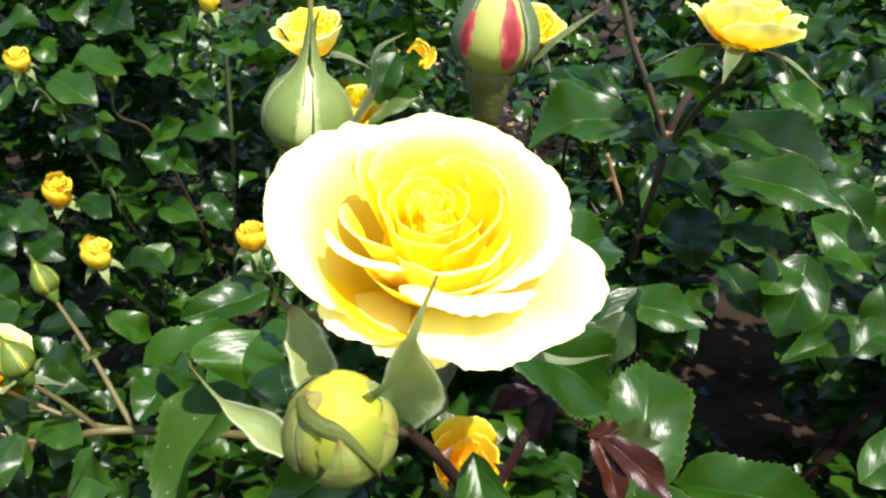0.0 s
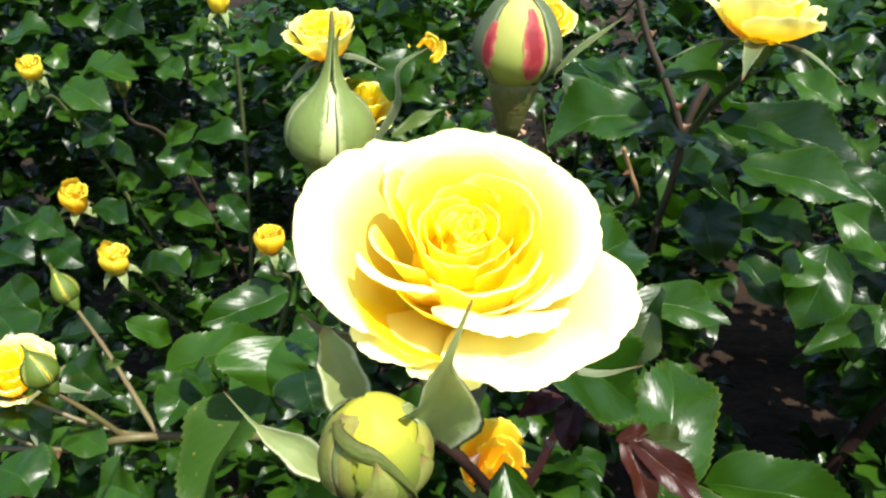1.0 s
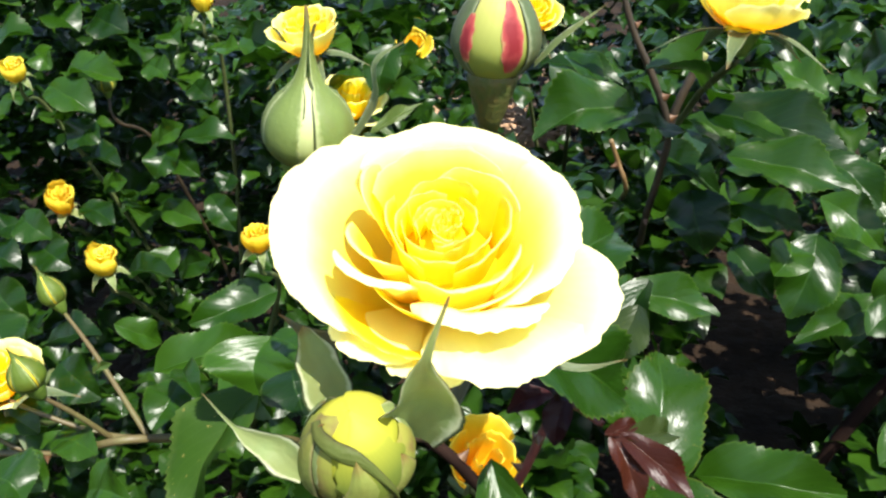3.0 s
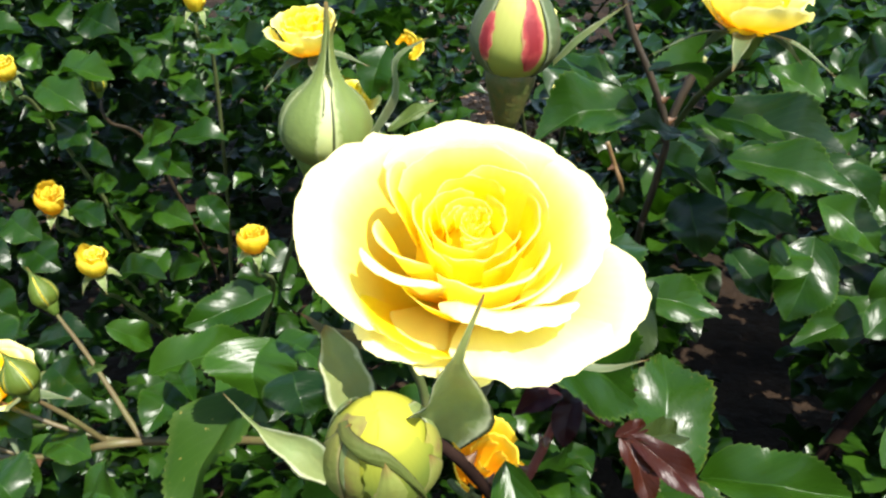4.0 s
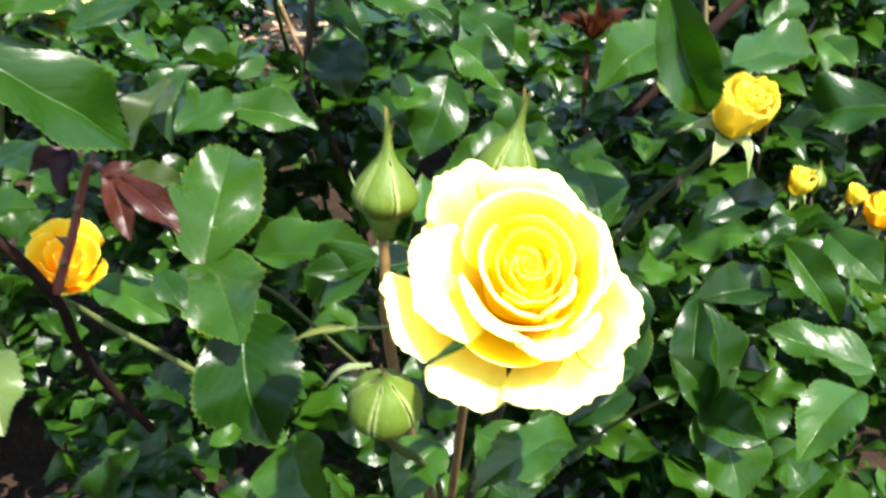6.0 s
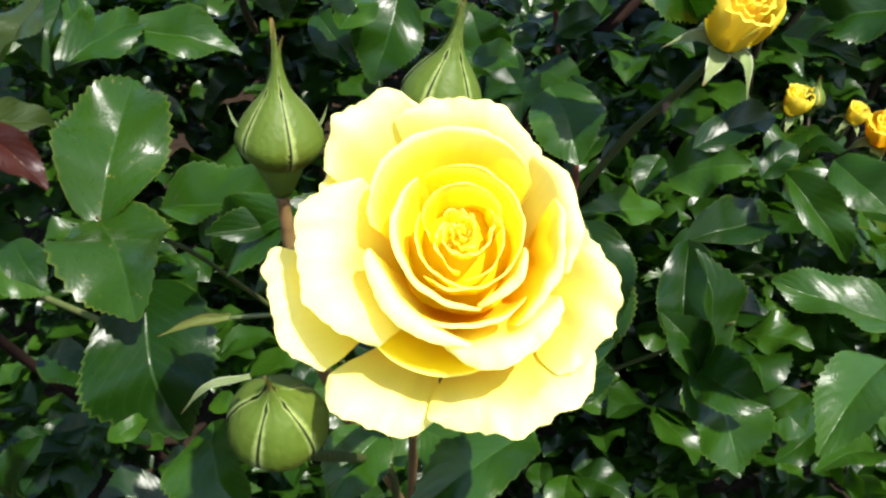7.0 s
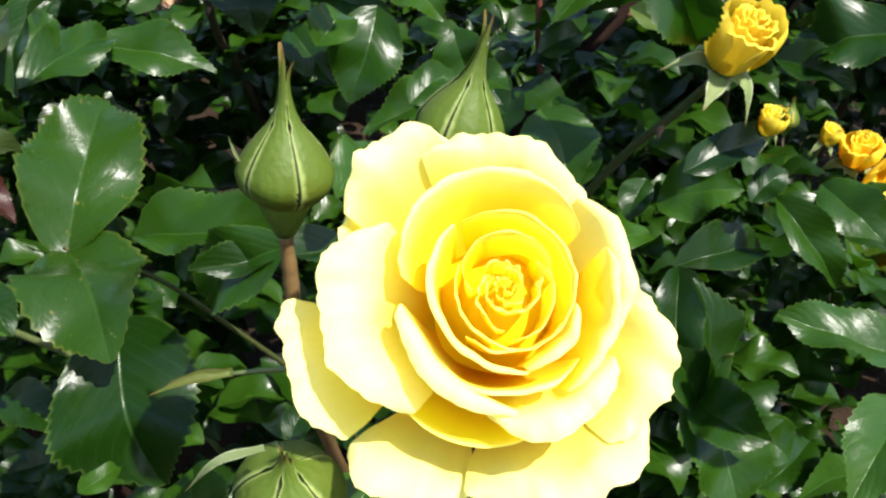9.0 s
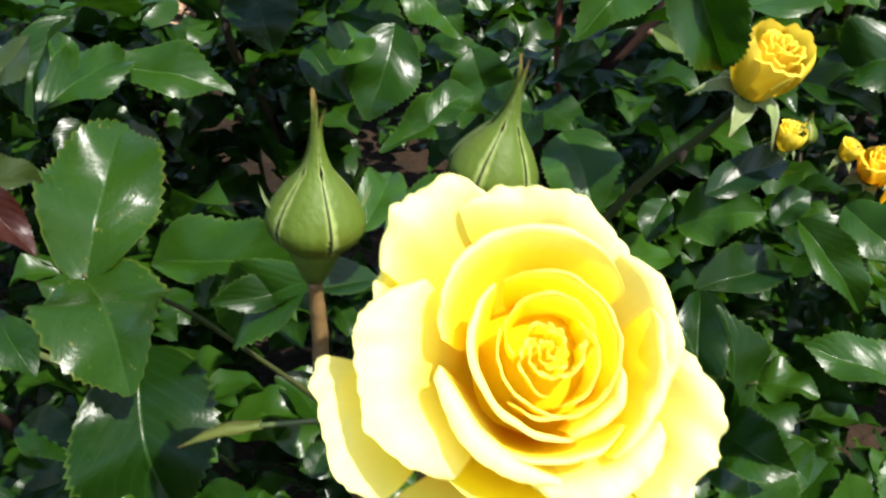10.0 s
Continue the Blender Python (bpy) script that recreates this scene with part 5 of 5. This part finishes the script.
petal(rose_one, -48, 36, 25, 27, 29, -6, 1.0, 2, petal_mid, 0.2)
petal(rose_one, 97, 50, 29, 31, 27, 1.0, 1.5, 2, petal_mid, 0.5)
petal(rose_one, 88, 44, 45, 44.5, 43, -6, 7.0, 2, petal_deep)
petal(rose_one, 6, 57, 30, 41.5, 45, -7, 7.5, 2, petal_deep)
petal(rose_one, 168, 58, 53, 52.5, 43, -11, 12.0, 3, petal_deep, 1.2, steep=True)
petal(rose_one, -16, 30, 49, 55, 44, -16, 6.0, 2, petal_outer, 1.2, shelf=0.8)
petal(rose_one, -97, 26, 36, 41, 38, -21, 4.0, 2, petal_outer, 1.0, shelf=0.8)
petal(rose_one, -64, 36, 36, 48, 51, -14.5, 8.0, 2, petal_outer, 1.2, shelf=0.8)
petal(rose_one, -127, 24, 41, 41, 34, -20, 4.0, 2, petal_outer, 1.0, shelf=0.8)
hip(rose_one, -0.031, 0.0075, 0.012, hip_green)
long_stem(rose_one, [(0.071, 0.380, 0.720), (0.0725, 0.425, 0.690), (0.066, 0.455, 0.645), (0.055, 0.478, 0.595)], 0.0022, 0.0021, stem_brown, 2, 21)
# the shade around this cane is in its dark colour too
stem(near_bush, [(0.26, 0.72, 0.0), (0.14, 0.72, 0.16), (0.075, 0.60, 0.40), (0.088, 0.507, 0.520), (0.072, 0.474, 0.580), (0.055, 0.478, 0.595)], 0.0034, 0.0030, cane_shade, "dark brown cane", 6, 20, "cane")
for pts, w in (([(0.060, 0.374, 0.722), (0.036, 0.364, 0.720), (0.022, 0.364, 0.730)], 0.010), ([(0.075, 0.372, 0.724), (0.079, 0.372, 0.708), (0.071, 0.362, 0.681)], 0.011), ([(0.085, 0.38, 0.712), (0.113, 0.379, 0.6997), (0.132, 0.380, 0.7020)], 0.0042)):
    piece("sepal", ribbon(pts, w, (0, -0.5, 0.8), sepal_dark if w < 0.006 else sepal_dusk), rose_one, "", Matrix())

rose_two = tagged(new("rose"), "large full pale yellow rose with deep gold between its petals", "rose", "yellow roses")
rose_two.matrix_basis = flower_pose((0.311, 0.293, 0.644), (-0.0802, -0.6834, 0.7256))
core(rose_two, 0.014, -0.003)
heart(rose_two, 7.0, 2.4, 5, 10)
petal(rose_two, 85, 95, 8.0, 11.6, 7.4, 2.4, 0.35, 1, petal_heart, 0.4)
petal(rose_two, -30, 62, 11.0, 9.8, 9.0, 2.4, 0.35, 1, petal_heart, 0.4)
petal(rose_two, 215, 70, 11.0, 10.4, 13.2, 2.2, 0.4, 1, petal_heart, 0.4)
petal(rose_two, -85, 52, 13.0, 12.6, 13.4, 1.6, 0.5, 1, petal_heart, 0.4)
petal(rose_two, 20, 95, 12.6, 14.4, 17.5, 1.6, 0.6, 2, petal_heart, 0.4)
petal(rose_two, 200, 80, 18.0, 15.2, 17.6, 1.0, 1.7, 2, petal_mid, 0.4)
petal(rose_two, -48, 34, 16.6, 16.4, 15.0, 0.4, 2.2, 2, petal_mid, 0.5)
petal(rose_two, 100, 66, 22.0, 26.0, 22.0, -0.5, 1.6, 2, petal_mid)
petal(rose_two, 225, 45, 22.5, 23.5, 25.5, -2.0, 4.4, 2, petal_rim)
petal(rose_two, -22, 42, 24.0, 23.0, 24.5, -1.5, 2.2, 2, petal_mid)
petal(rose_two, -70, 36, 26.0, 30.0, 27.0, -4.0, 6.0, 2, petal_rim, 0.8)
petal(rose_two, 248, 40, 29.0, 30.0, 27.0, -11, 0.8, 2, petal_heart, 0.2)
petal(rose_two, 268, 44, 20.5, 20.5, 20.5, -0.5, 1.0, 2, petal_mid, 0.4)
petal(rose_two, 14, 34, 26.0, 28.0, 29.5, -7, 4.0, 2, petal_rim)
petal(rose_two, 183, 44, 32.0, 37.5, 31.0, -7, 10.0, 2, petal_rim, 1.0)
petal(rose_two, 120, 23, 38.0, 45.0, 41.0, -12.5, 6, 2, petal_rim, 1.9)
petal(rose_two, 74, 37, 27.0, 37.0, 39.5, -11, 6, 2, petal_rim, 1.7)
petal(rose_two, 138, 24, 38, 40, 35, -19, 3, 3, petal_mid, 1.2)
petal(rose_two, 193, 22, 47, 47, 45, -16, 6, 3, petal_rim, 1.9)
petal(rose_two, 236, 20, 44, 46, 42, -20, 9, 3, petal_rim, 1.6)
petal(rose_two, -74, 33, 40, 44, 42, -15, 8, 4, petal_rim, 1.9)
petal(rose_two, -24, 34, 38, 37.5, 30, -13, 6, 3, petal_rim, 1.6)
hip(rose_two, -0.031, 0.0075, 0.012, hip_green)
long_stem(rose_two, [(0.3146, 0.325, 0.610), (0.322, 0.38, 0.55), (0.32, 0.55, 0.30), (0.285, 0.72, 0.0)], 0.0028, 0.0040, cane_brown, 4, 22)
piece("sepal", ribbon([(0.2535, 0.3272, 0.6030), (0.243, 0.327, 0.6020), (0.2336, 0.3265, 0.5990)], 0.0038, (0, -0.5, 0.8), sepal_olive, 0.9), rose_two, "", Matrix())
piece("sepal_stalk", tube([(0.300, 0.33, 0.612), (0.276, 0.328, 0.6035), (0.2530, 0.3272, 0.6030)], 0.0008, 0.0006, stem_green, 8, 6), rose_two, "", Matrix())

# ---- buds near the roses ----
bud_one = bud((0.048, 0.338, 0.691), (0.02, -0.42, 0.9), 0.0165, 0.036, 0.001, "plump lemon green rose bud with sepals curling away", 150, petal_lime, (-120, -10, 62), sepal_pale, 30, reach=0.9, wrap=0.11)
for spots, wide, mat, lift in (([(-78, 0.0005), (-76, 0.013), (-80, 0.029)], 0.021, sepal_lime, 0.0008), ([(-150, 0.0005), (-152, 0.011), (-158, 0.023), (-166, 0.032)], 0.017, sepal_lime, 0.0008),
                               ([(-34, 0.0005), (-30, 0.010), (-24, 0.023)], 0.017, sepal_lime, 0.0007), ([(-178, 0.0300), (-120, 0.0303), (-72, 0.0280), (-52, 0.0185), (-46, 0.0065)], 0.0042, sepal_olive, 0.0014)):
    laid(bud_one, 0.0165, 0.036, spots, wide, mat, lift)
streak(bud_one, -158, 52, 0.0165, 0.036, 0.001, 0.0335, petal_olive, 0.0004, "olive outer petal with a pink flush")
streak(bud_one, -62, 46, 0.0165, 0.036, 0.0150, 0.0352, petal_lime, 0.0013, "lemon inner petal folded over")
streak(bud_one, -8, 44, 0.0165, 0.036, 0.001, 0.0250, petal_olive, 0.0004, "olive outer petal with a pink flush")
for pts, w, mat, tail in (([(0.064, 0.337, 0.704), (0.068, 0.330, 0.722), (0.070, 0.321, 0.740), (0.077, 0.320, 0.760)], 0.022, sepal_pale, 1.0),
                          ([(0.034, 0.325, 0.700), (0.027, 0.325, 0.708), (0.015, 0.330, 0.712), (0.001, 0.345, 0.714)], 0.0100, sepal_pale, 1.2),
                          ([(0.040, 0.350, 0.698), (0.035, 0.355, 0.716), (0.030, 0.360, 0.728)], 0.017, sepal_pale, -0.5)):
    piece("sepal", ribbon(pts, w, (0.15, -0.8, 0.5), mat, 0.5, 16, tail), bud_one, "", Matrix())
# stem in the darker cane brown, standing in for the shade under the rose
long_stem(bud_one, [(0.047, 0.345, 0.677), (0.022, 0.40, 0.655), (0.027, 0.45, 0.6176), (0.055, 0.478, 0.595)], 0.0020, 0.0026, cane_brown, 1, 23)

bud_two = bud((0.0225, 0.430, 0.754), (0.10, -0.05, 1.0), 0.0162, 0.0325, 0.0235, "pale green rose bud with long pointed sepals", 0, petal_cream, (-122, -34, 38, 108, 172), sepal_mint, 36.5, neck=4.2, sharp=2.4)
piece("sepal", ribbon([(0.0375, 0.424, 0.761), (0.0495, 0.42, 0.780), (0.0505, 0.42, 0.793), (0.0610, 0.42, 0.800)], 0.006, (-0.8, -0.5, 0.2), sepal_grey), bud_two, "", Matrix())
long_stem(bud_two, [(0.0220, 0.431, 0.740), (0.026, 0.455, 0.70), (0.048, 0.482, 0.63), (0.053, 0.486, 0.597)], 0.0020, 0.0024, stem_green, 0, 24)

bud_red = bud((0.089, 0.455, 0.777), (0.08, -0.05, 1.0), 0.0158, 0.038, 0.006, "rose bud with crimson streaks on creamy petals", 0, petal_blush, (-165, -12, 90), sepal_dark, 34, hip_mat=hip_olive, funnel=1.45)
streak(bud_red, -132, 11, 0.0160, 0.038, 0.009, 0.026, petal_crimson)
streak(bud_red, -68, 16, 0.0160, 0.038, 0.006, 0.031, petal_crimson)
piece("sepal", ribbon([(0.104, 0.448, 0.783), (0.113, 0.438, 0.795), (0.127, 0.430, 0.808)], 0.0056, (-0.5, -0.45, 0.75), sepal_pale), bud_red, "", Matrix())
long_stem(bud_red, [(0.0877, 0.456, 0.7585), (0.084, 0.46, 0.742), (0.080, 0.47, 0.69), (0.066, 0.482, 0.62), (0.058, 0.484, 0.598)], 0.0033, 0.0018, stem_warm, 0, 25)

bud_left = bud((0.2680, 0.3595, 0.6315), (0.06, -0.05, 1.0), 0.0118, 0.0250, 0.017, "closed green rose bud with a twisted beak", 0, petal_seam, (-106, -34, 38, 110, 182), sepal_green, 36.4, neck=4.2)
for side in (1, -1):
    piece("sepal", ribbon([(side * 0.0108, -0.002, 0.013), (side * 0.0122, -0.002, 0.016), (side * 0.0134, -0.002, 0.0200)], 0.0010, (0, -1, 0.2), sepal_pale), bud_left)
long_stem(bud_left, [(0.2675, 0.3600, 0.6222), (0.2680, 0.361, 0.605), (0.2685, 0.364, 0.580), (0.277, 0.41, 0.50), (0.31, 0.57, 0.25), (0.287, 0.725, 0.0)], 0.0018, 0.0032, stem_warm, 1, 26)
bud_right = bud((0.3125, 0.369, 0.638), (0.24, -0.05, 1.0), 0.0112, 0.0240, 0.016, "closed green rose bud with a twisted beak", 20, petal_seam, (-106, -34, 38, 110, 182), sepal_green, 36.4, neck=4.2)
long_stem(bud_right, [(0.3105, 0.3695, 0.629), (0.31, 0.38, 0.60), (0.31, 0.44, 0.50), (0.31, 0.58, 0.25), (0.289, 0.727, 0.0)], 0.0018, 0.0032, stem_warm, 1, 27)
bud_low = bud((0.2655, 0.300, 0.583), (0.02, -0.35, 0.95), 0.0118, 0.024, 0.006, "round green rose bud low in the leaves", 30, petal_seam, (-106, -34, 38, 110, 182), sepal_green, 36.4)
piece("sepal", ribbon([(0.262, 0.290, 0.612), (0.253, 0.285, 0.614), (0.246, 0.286, 0.606)], 0.0024, (0, -0.5, 0.8), sepal_grey), bud_low, "", Matrix())
long_stem(bud_low, [(0.2653, 0.304, 0.573), (0.268, 0.33, 0.55), (0.30, 0.48, 0.38), (0.286, 0.722, 0.0)], 0.0014, 0.0024, hip_brown, 0, 28)

# ---- smaller roses and buds ----
FOOT_NEAR, FOOT_LEFT, FOOT_RIGHT = (0.275, 0.735, 0.0), (-0.27, 1.14, 0.0), (0.85, 1.14, 0.0)


def stalk(flower, foot, dx=0.0, material=None):
    """A thin stem from under the flower to the foot of its bush."""
    m = flower.matrix_basis
    low = min(v.co.z for c in flower.children if c.name.startswith("hip") for v in c.data.vertices)
    top = m @ Vector((0, 0, low + 0.001))
    way = m.to_3x3() @ Vector((0, 0, -0.035))
    foot = Vector(foot)
    mid = top.lerp(foot, 0.5) + Vector((dx, 0.08, 0.0))
    return long_stem(flower, [top, top + way * 0.6, top + way + Vector((0, 0.05, -0.03)), mid, foot], 0.0017, 0.003, material or stem_green)


orange_rose = small_rose((0.083, 0.55, 0.524), (0.25, -0.45, 0.85), 0.029, "small golden orange rose deep among the leaves", 8, petal_amber, petal_amber, 0.35, 4, star=False)
stalk(orange_rose, FOOT_NEAR)
back_rose = small_rose((-0.044, 0.79, 0.728), (-0.05, -0.25, 1.0), 0.031, "half-open yellow rose with ruffled golden petals", 13, petal_heart, petal_rim, 0.35, 7)
stalk(back_rose, FOOT_LEFT)
lemon_rose = small_rose((-0.06, 1.10, 0.585), (0.2, -0.4, 1.0), 0.046, "loose yellow rose half hidden by leaves", 10, petal_heart, petal_rim, 0.8, 9)
stalk(lemon_rose, FOOT_LEFT)
round_rose = small_rose((0.143, 1.21, 0.648), (0.1, -0.6, 0.8), 0.034, "round yellow rose further back in the bed", 12, petal_heart, petal_mid, 0.6, 12)
stalk(round_rose, (0.2, 1.5, 0))
hidden_rose = small_rose((0.172, 1.00, 0.612), (0.0, -0.5, 0.85), 0.022, "yellow rose peeping out behind a glossy leaf", 9, petal_heart, petal_mid, 0.5, 21)
stalk(hidden_rose, (0.2, 1.5, 0), 0.0, hip_brown)
far_rose = small_rose((-0.02, 1.45, 0.555), (0.1, -0.6, 0.8), 0.030, "small golden rose further back in the bed", 9, petal_gold, petal_lemon, 0.6, 13)
stalk(far_rose, (-0.05, 1.7, 0))
tall_rose = small_rose((0.236, 0.66, 0.768), (0.10, 0.15, 1.0), 0.040, "wide open pale yellow rose seen from below", 14, petal_mid, petal_rim, 0.75, 15, deep=0.7)
long_stem(tall_rose, [(0.231, 0.656, 0.727), (0.232, 0.70, 0.705), (0.247, 0.84, 0.64), (0.250, 1.02, 0.50), (0.27, 1.08, 0.28), (0.28, 0.76, 0.0)], 0.0022, 0.0034, hip_brown)
bud_open = half_open((0.4745, 0.533, 0.613), (0.22, -0.40, 0.9), 0.0190, "opening yellow rose bud with ruffled tips", petal_gold, petal_lemon, 17, "yellow roses", 10)
long_stem(bud_open, [(0.4687, 0.5435, 0.5893), (0.462, 0.558, 0.570), (0.43, 0.60, 0.50), (0.36, 0.68, 0.30), (0.285, 0.735, 0.0)], 0.0020, 0.0030, hip_brown, 2, 41)
cream_rose = small_rose((-0.286, 0.69, 0.496), (0.1, -0.35, 0.9), 0.038, "creamy yellow rose past its best", 10, petal_heart, petal_rim, 0.8, 19)
stalk(cream_rose, (-0.30, 0.70, 0.411), 0.0)

for place, axis, r, lab, foot, seed in (
        ((-0.208, 1.09, 0.690), (0.1, -0.1, 1), 0.0135, "small yellow rose bud just opening", FOOT_LEFT, 31),
        ((-0.345, 0.967, 0.518), (0.15, -0.4, 1), 0.0160, "small golden rose bud just opening", FOOT_LEFT, 32),
        ((-0.293, 0.919, 0.472), (0.05, -0.3, 1), 0.0160, "small yellow rose bud just opening", FOOT_LEFT, 33),
        ((-0.363, 0.969, 0.652), (0.1, -0.5, 1), 0.0125, "small yellow rose bud just opening", FOOT_LEFT, 34),
        ((-0.098, 0.78, 0.560), (0.1, -0.3, 1), 0.0125, "small golden rose bud just opening", FOOT_LEFT, 35),
        ((0.694, 0.875, 0.423), (0.2, -0.4, 1), 0.0150, "small yellow rose bud just opening", FOOT_RIGHT, 36),
        ((0.746, 0.86, 0.414), (0.2, -0.4, 1), 0.0110, "small yellow rose bud just opening", FOOT_RIGHT, 37),
        ((0.771, 0.85, 0.401), (-0.1, -0.4, 1), 0.0200, "small golden rose bud just opening", FOOT_RIGHT, 38),
        ((0.795, 0.82, 0.372), (0.1, -0.5, 1), 0.0300, "deep golden rose half hidden by leaves", FOOT_RIGHT, 39)):
    small = half_open(place, axis, r * 1.05, lab, petal_gold if "golden" in lab else petal_heart, petal_gold if "golden" in lab else petal_lemon, seed, "small opening buds")
    stalk(small, foot)

for place, axis, r, tall, lab, foot, spin in (
        ((-0.290, 1.00, 0.618), (0, 0, 1), 0.0085, 0.020, "tiny closed green rose bud", FOOT_LEFT, 10),
        ((-0.262, 0.76, 0.512), (-0.42, 0.1, 1), 0.0105, 0.028, "closed pale green rose bud on a tan stem", (-0.173, 0.676, 0.443), 40),
        ((-0.234, 0.65, 0.507), (-0.30, -0.1, 1), 0.0130, 0.028, "closed pale green rose bud on a tan stem", (-0.20, 0.685, 0.430), 70),
        ((0.712, 0.88, 0.412), (0.1, 0, 1), 0.0095, 0.022, "tiny closed yellow green rose bud", FOOT_RIGHT, 90)):
    small = bud(place, axis, r, tall, 0.010, lab, spin, petal_lemon)
    m = small.matrix_basis
    top, foot = m @ Vector((0, 0, -r * 0.70)), Vector(foot)
    way = [top, top.lerp(foot, 0.4) + Vector((0.002, 0, 0.001)), foot] if foot.z > 0.2 else [top, m @ Vector((0.004, 0, -0.03)), m @ Vector((0.030, 0.05, -0.09)), top.lerp(foot, 0.6) + Vector((0.05, 0.06, 0)), foot]
    long_stem(small, way, 0.0015, 0.0024, stem_tan if foot.z > 0.2 else cane_brown)
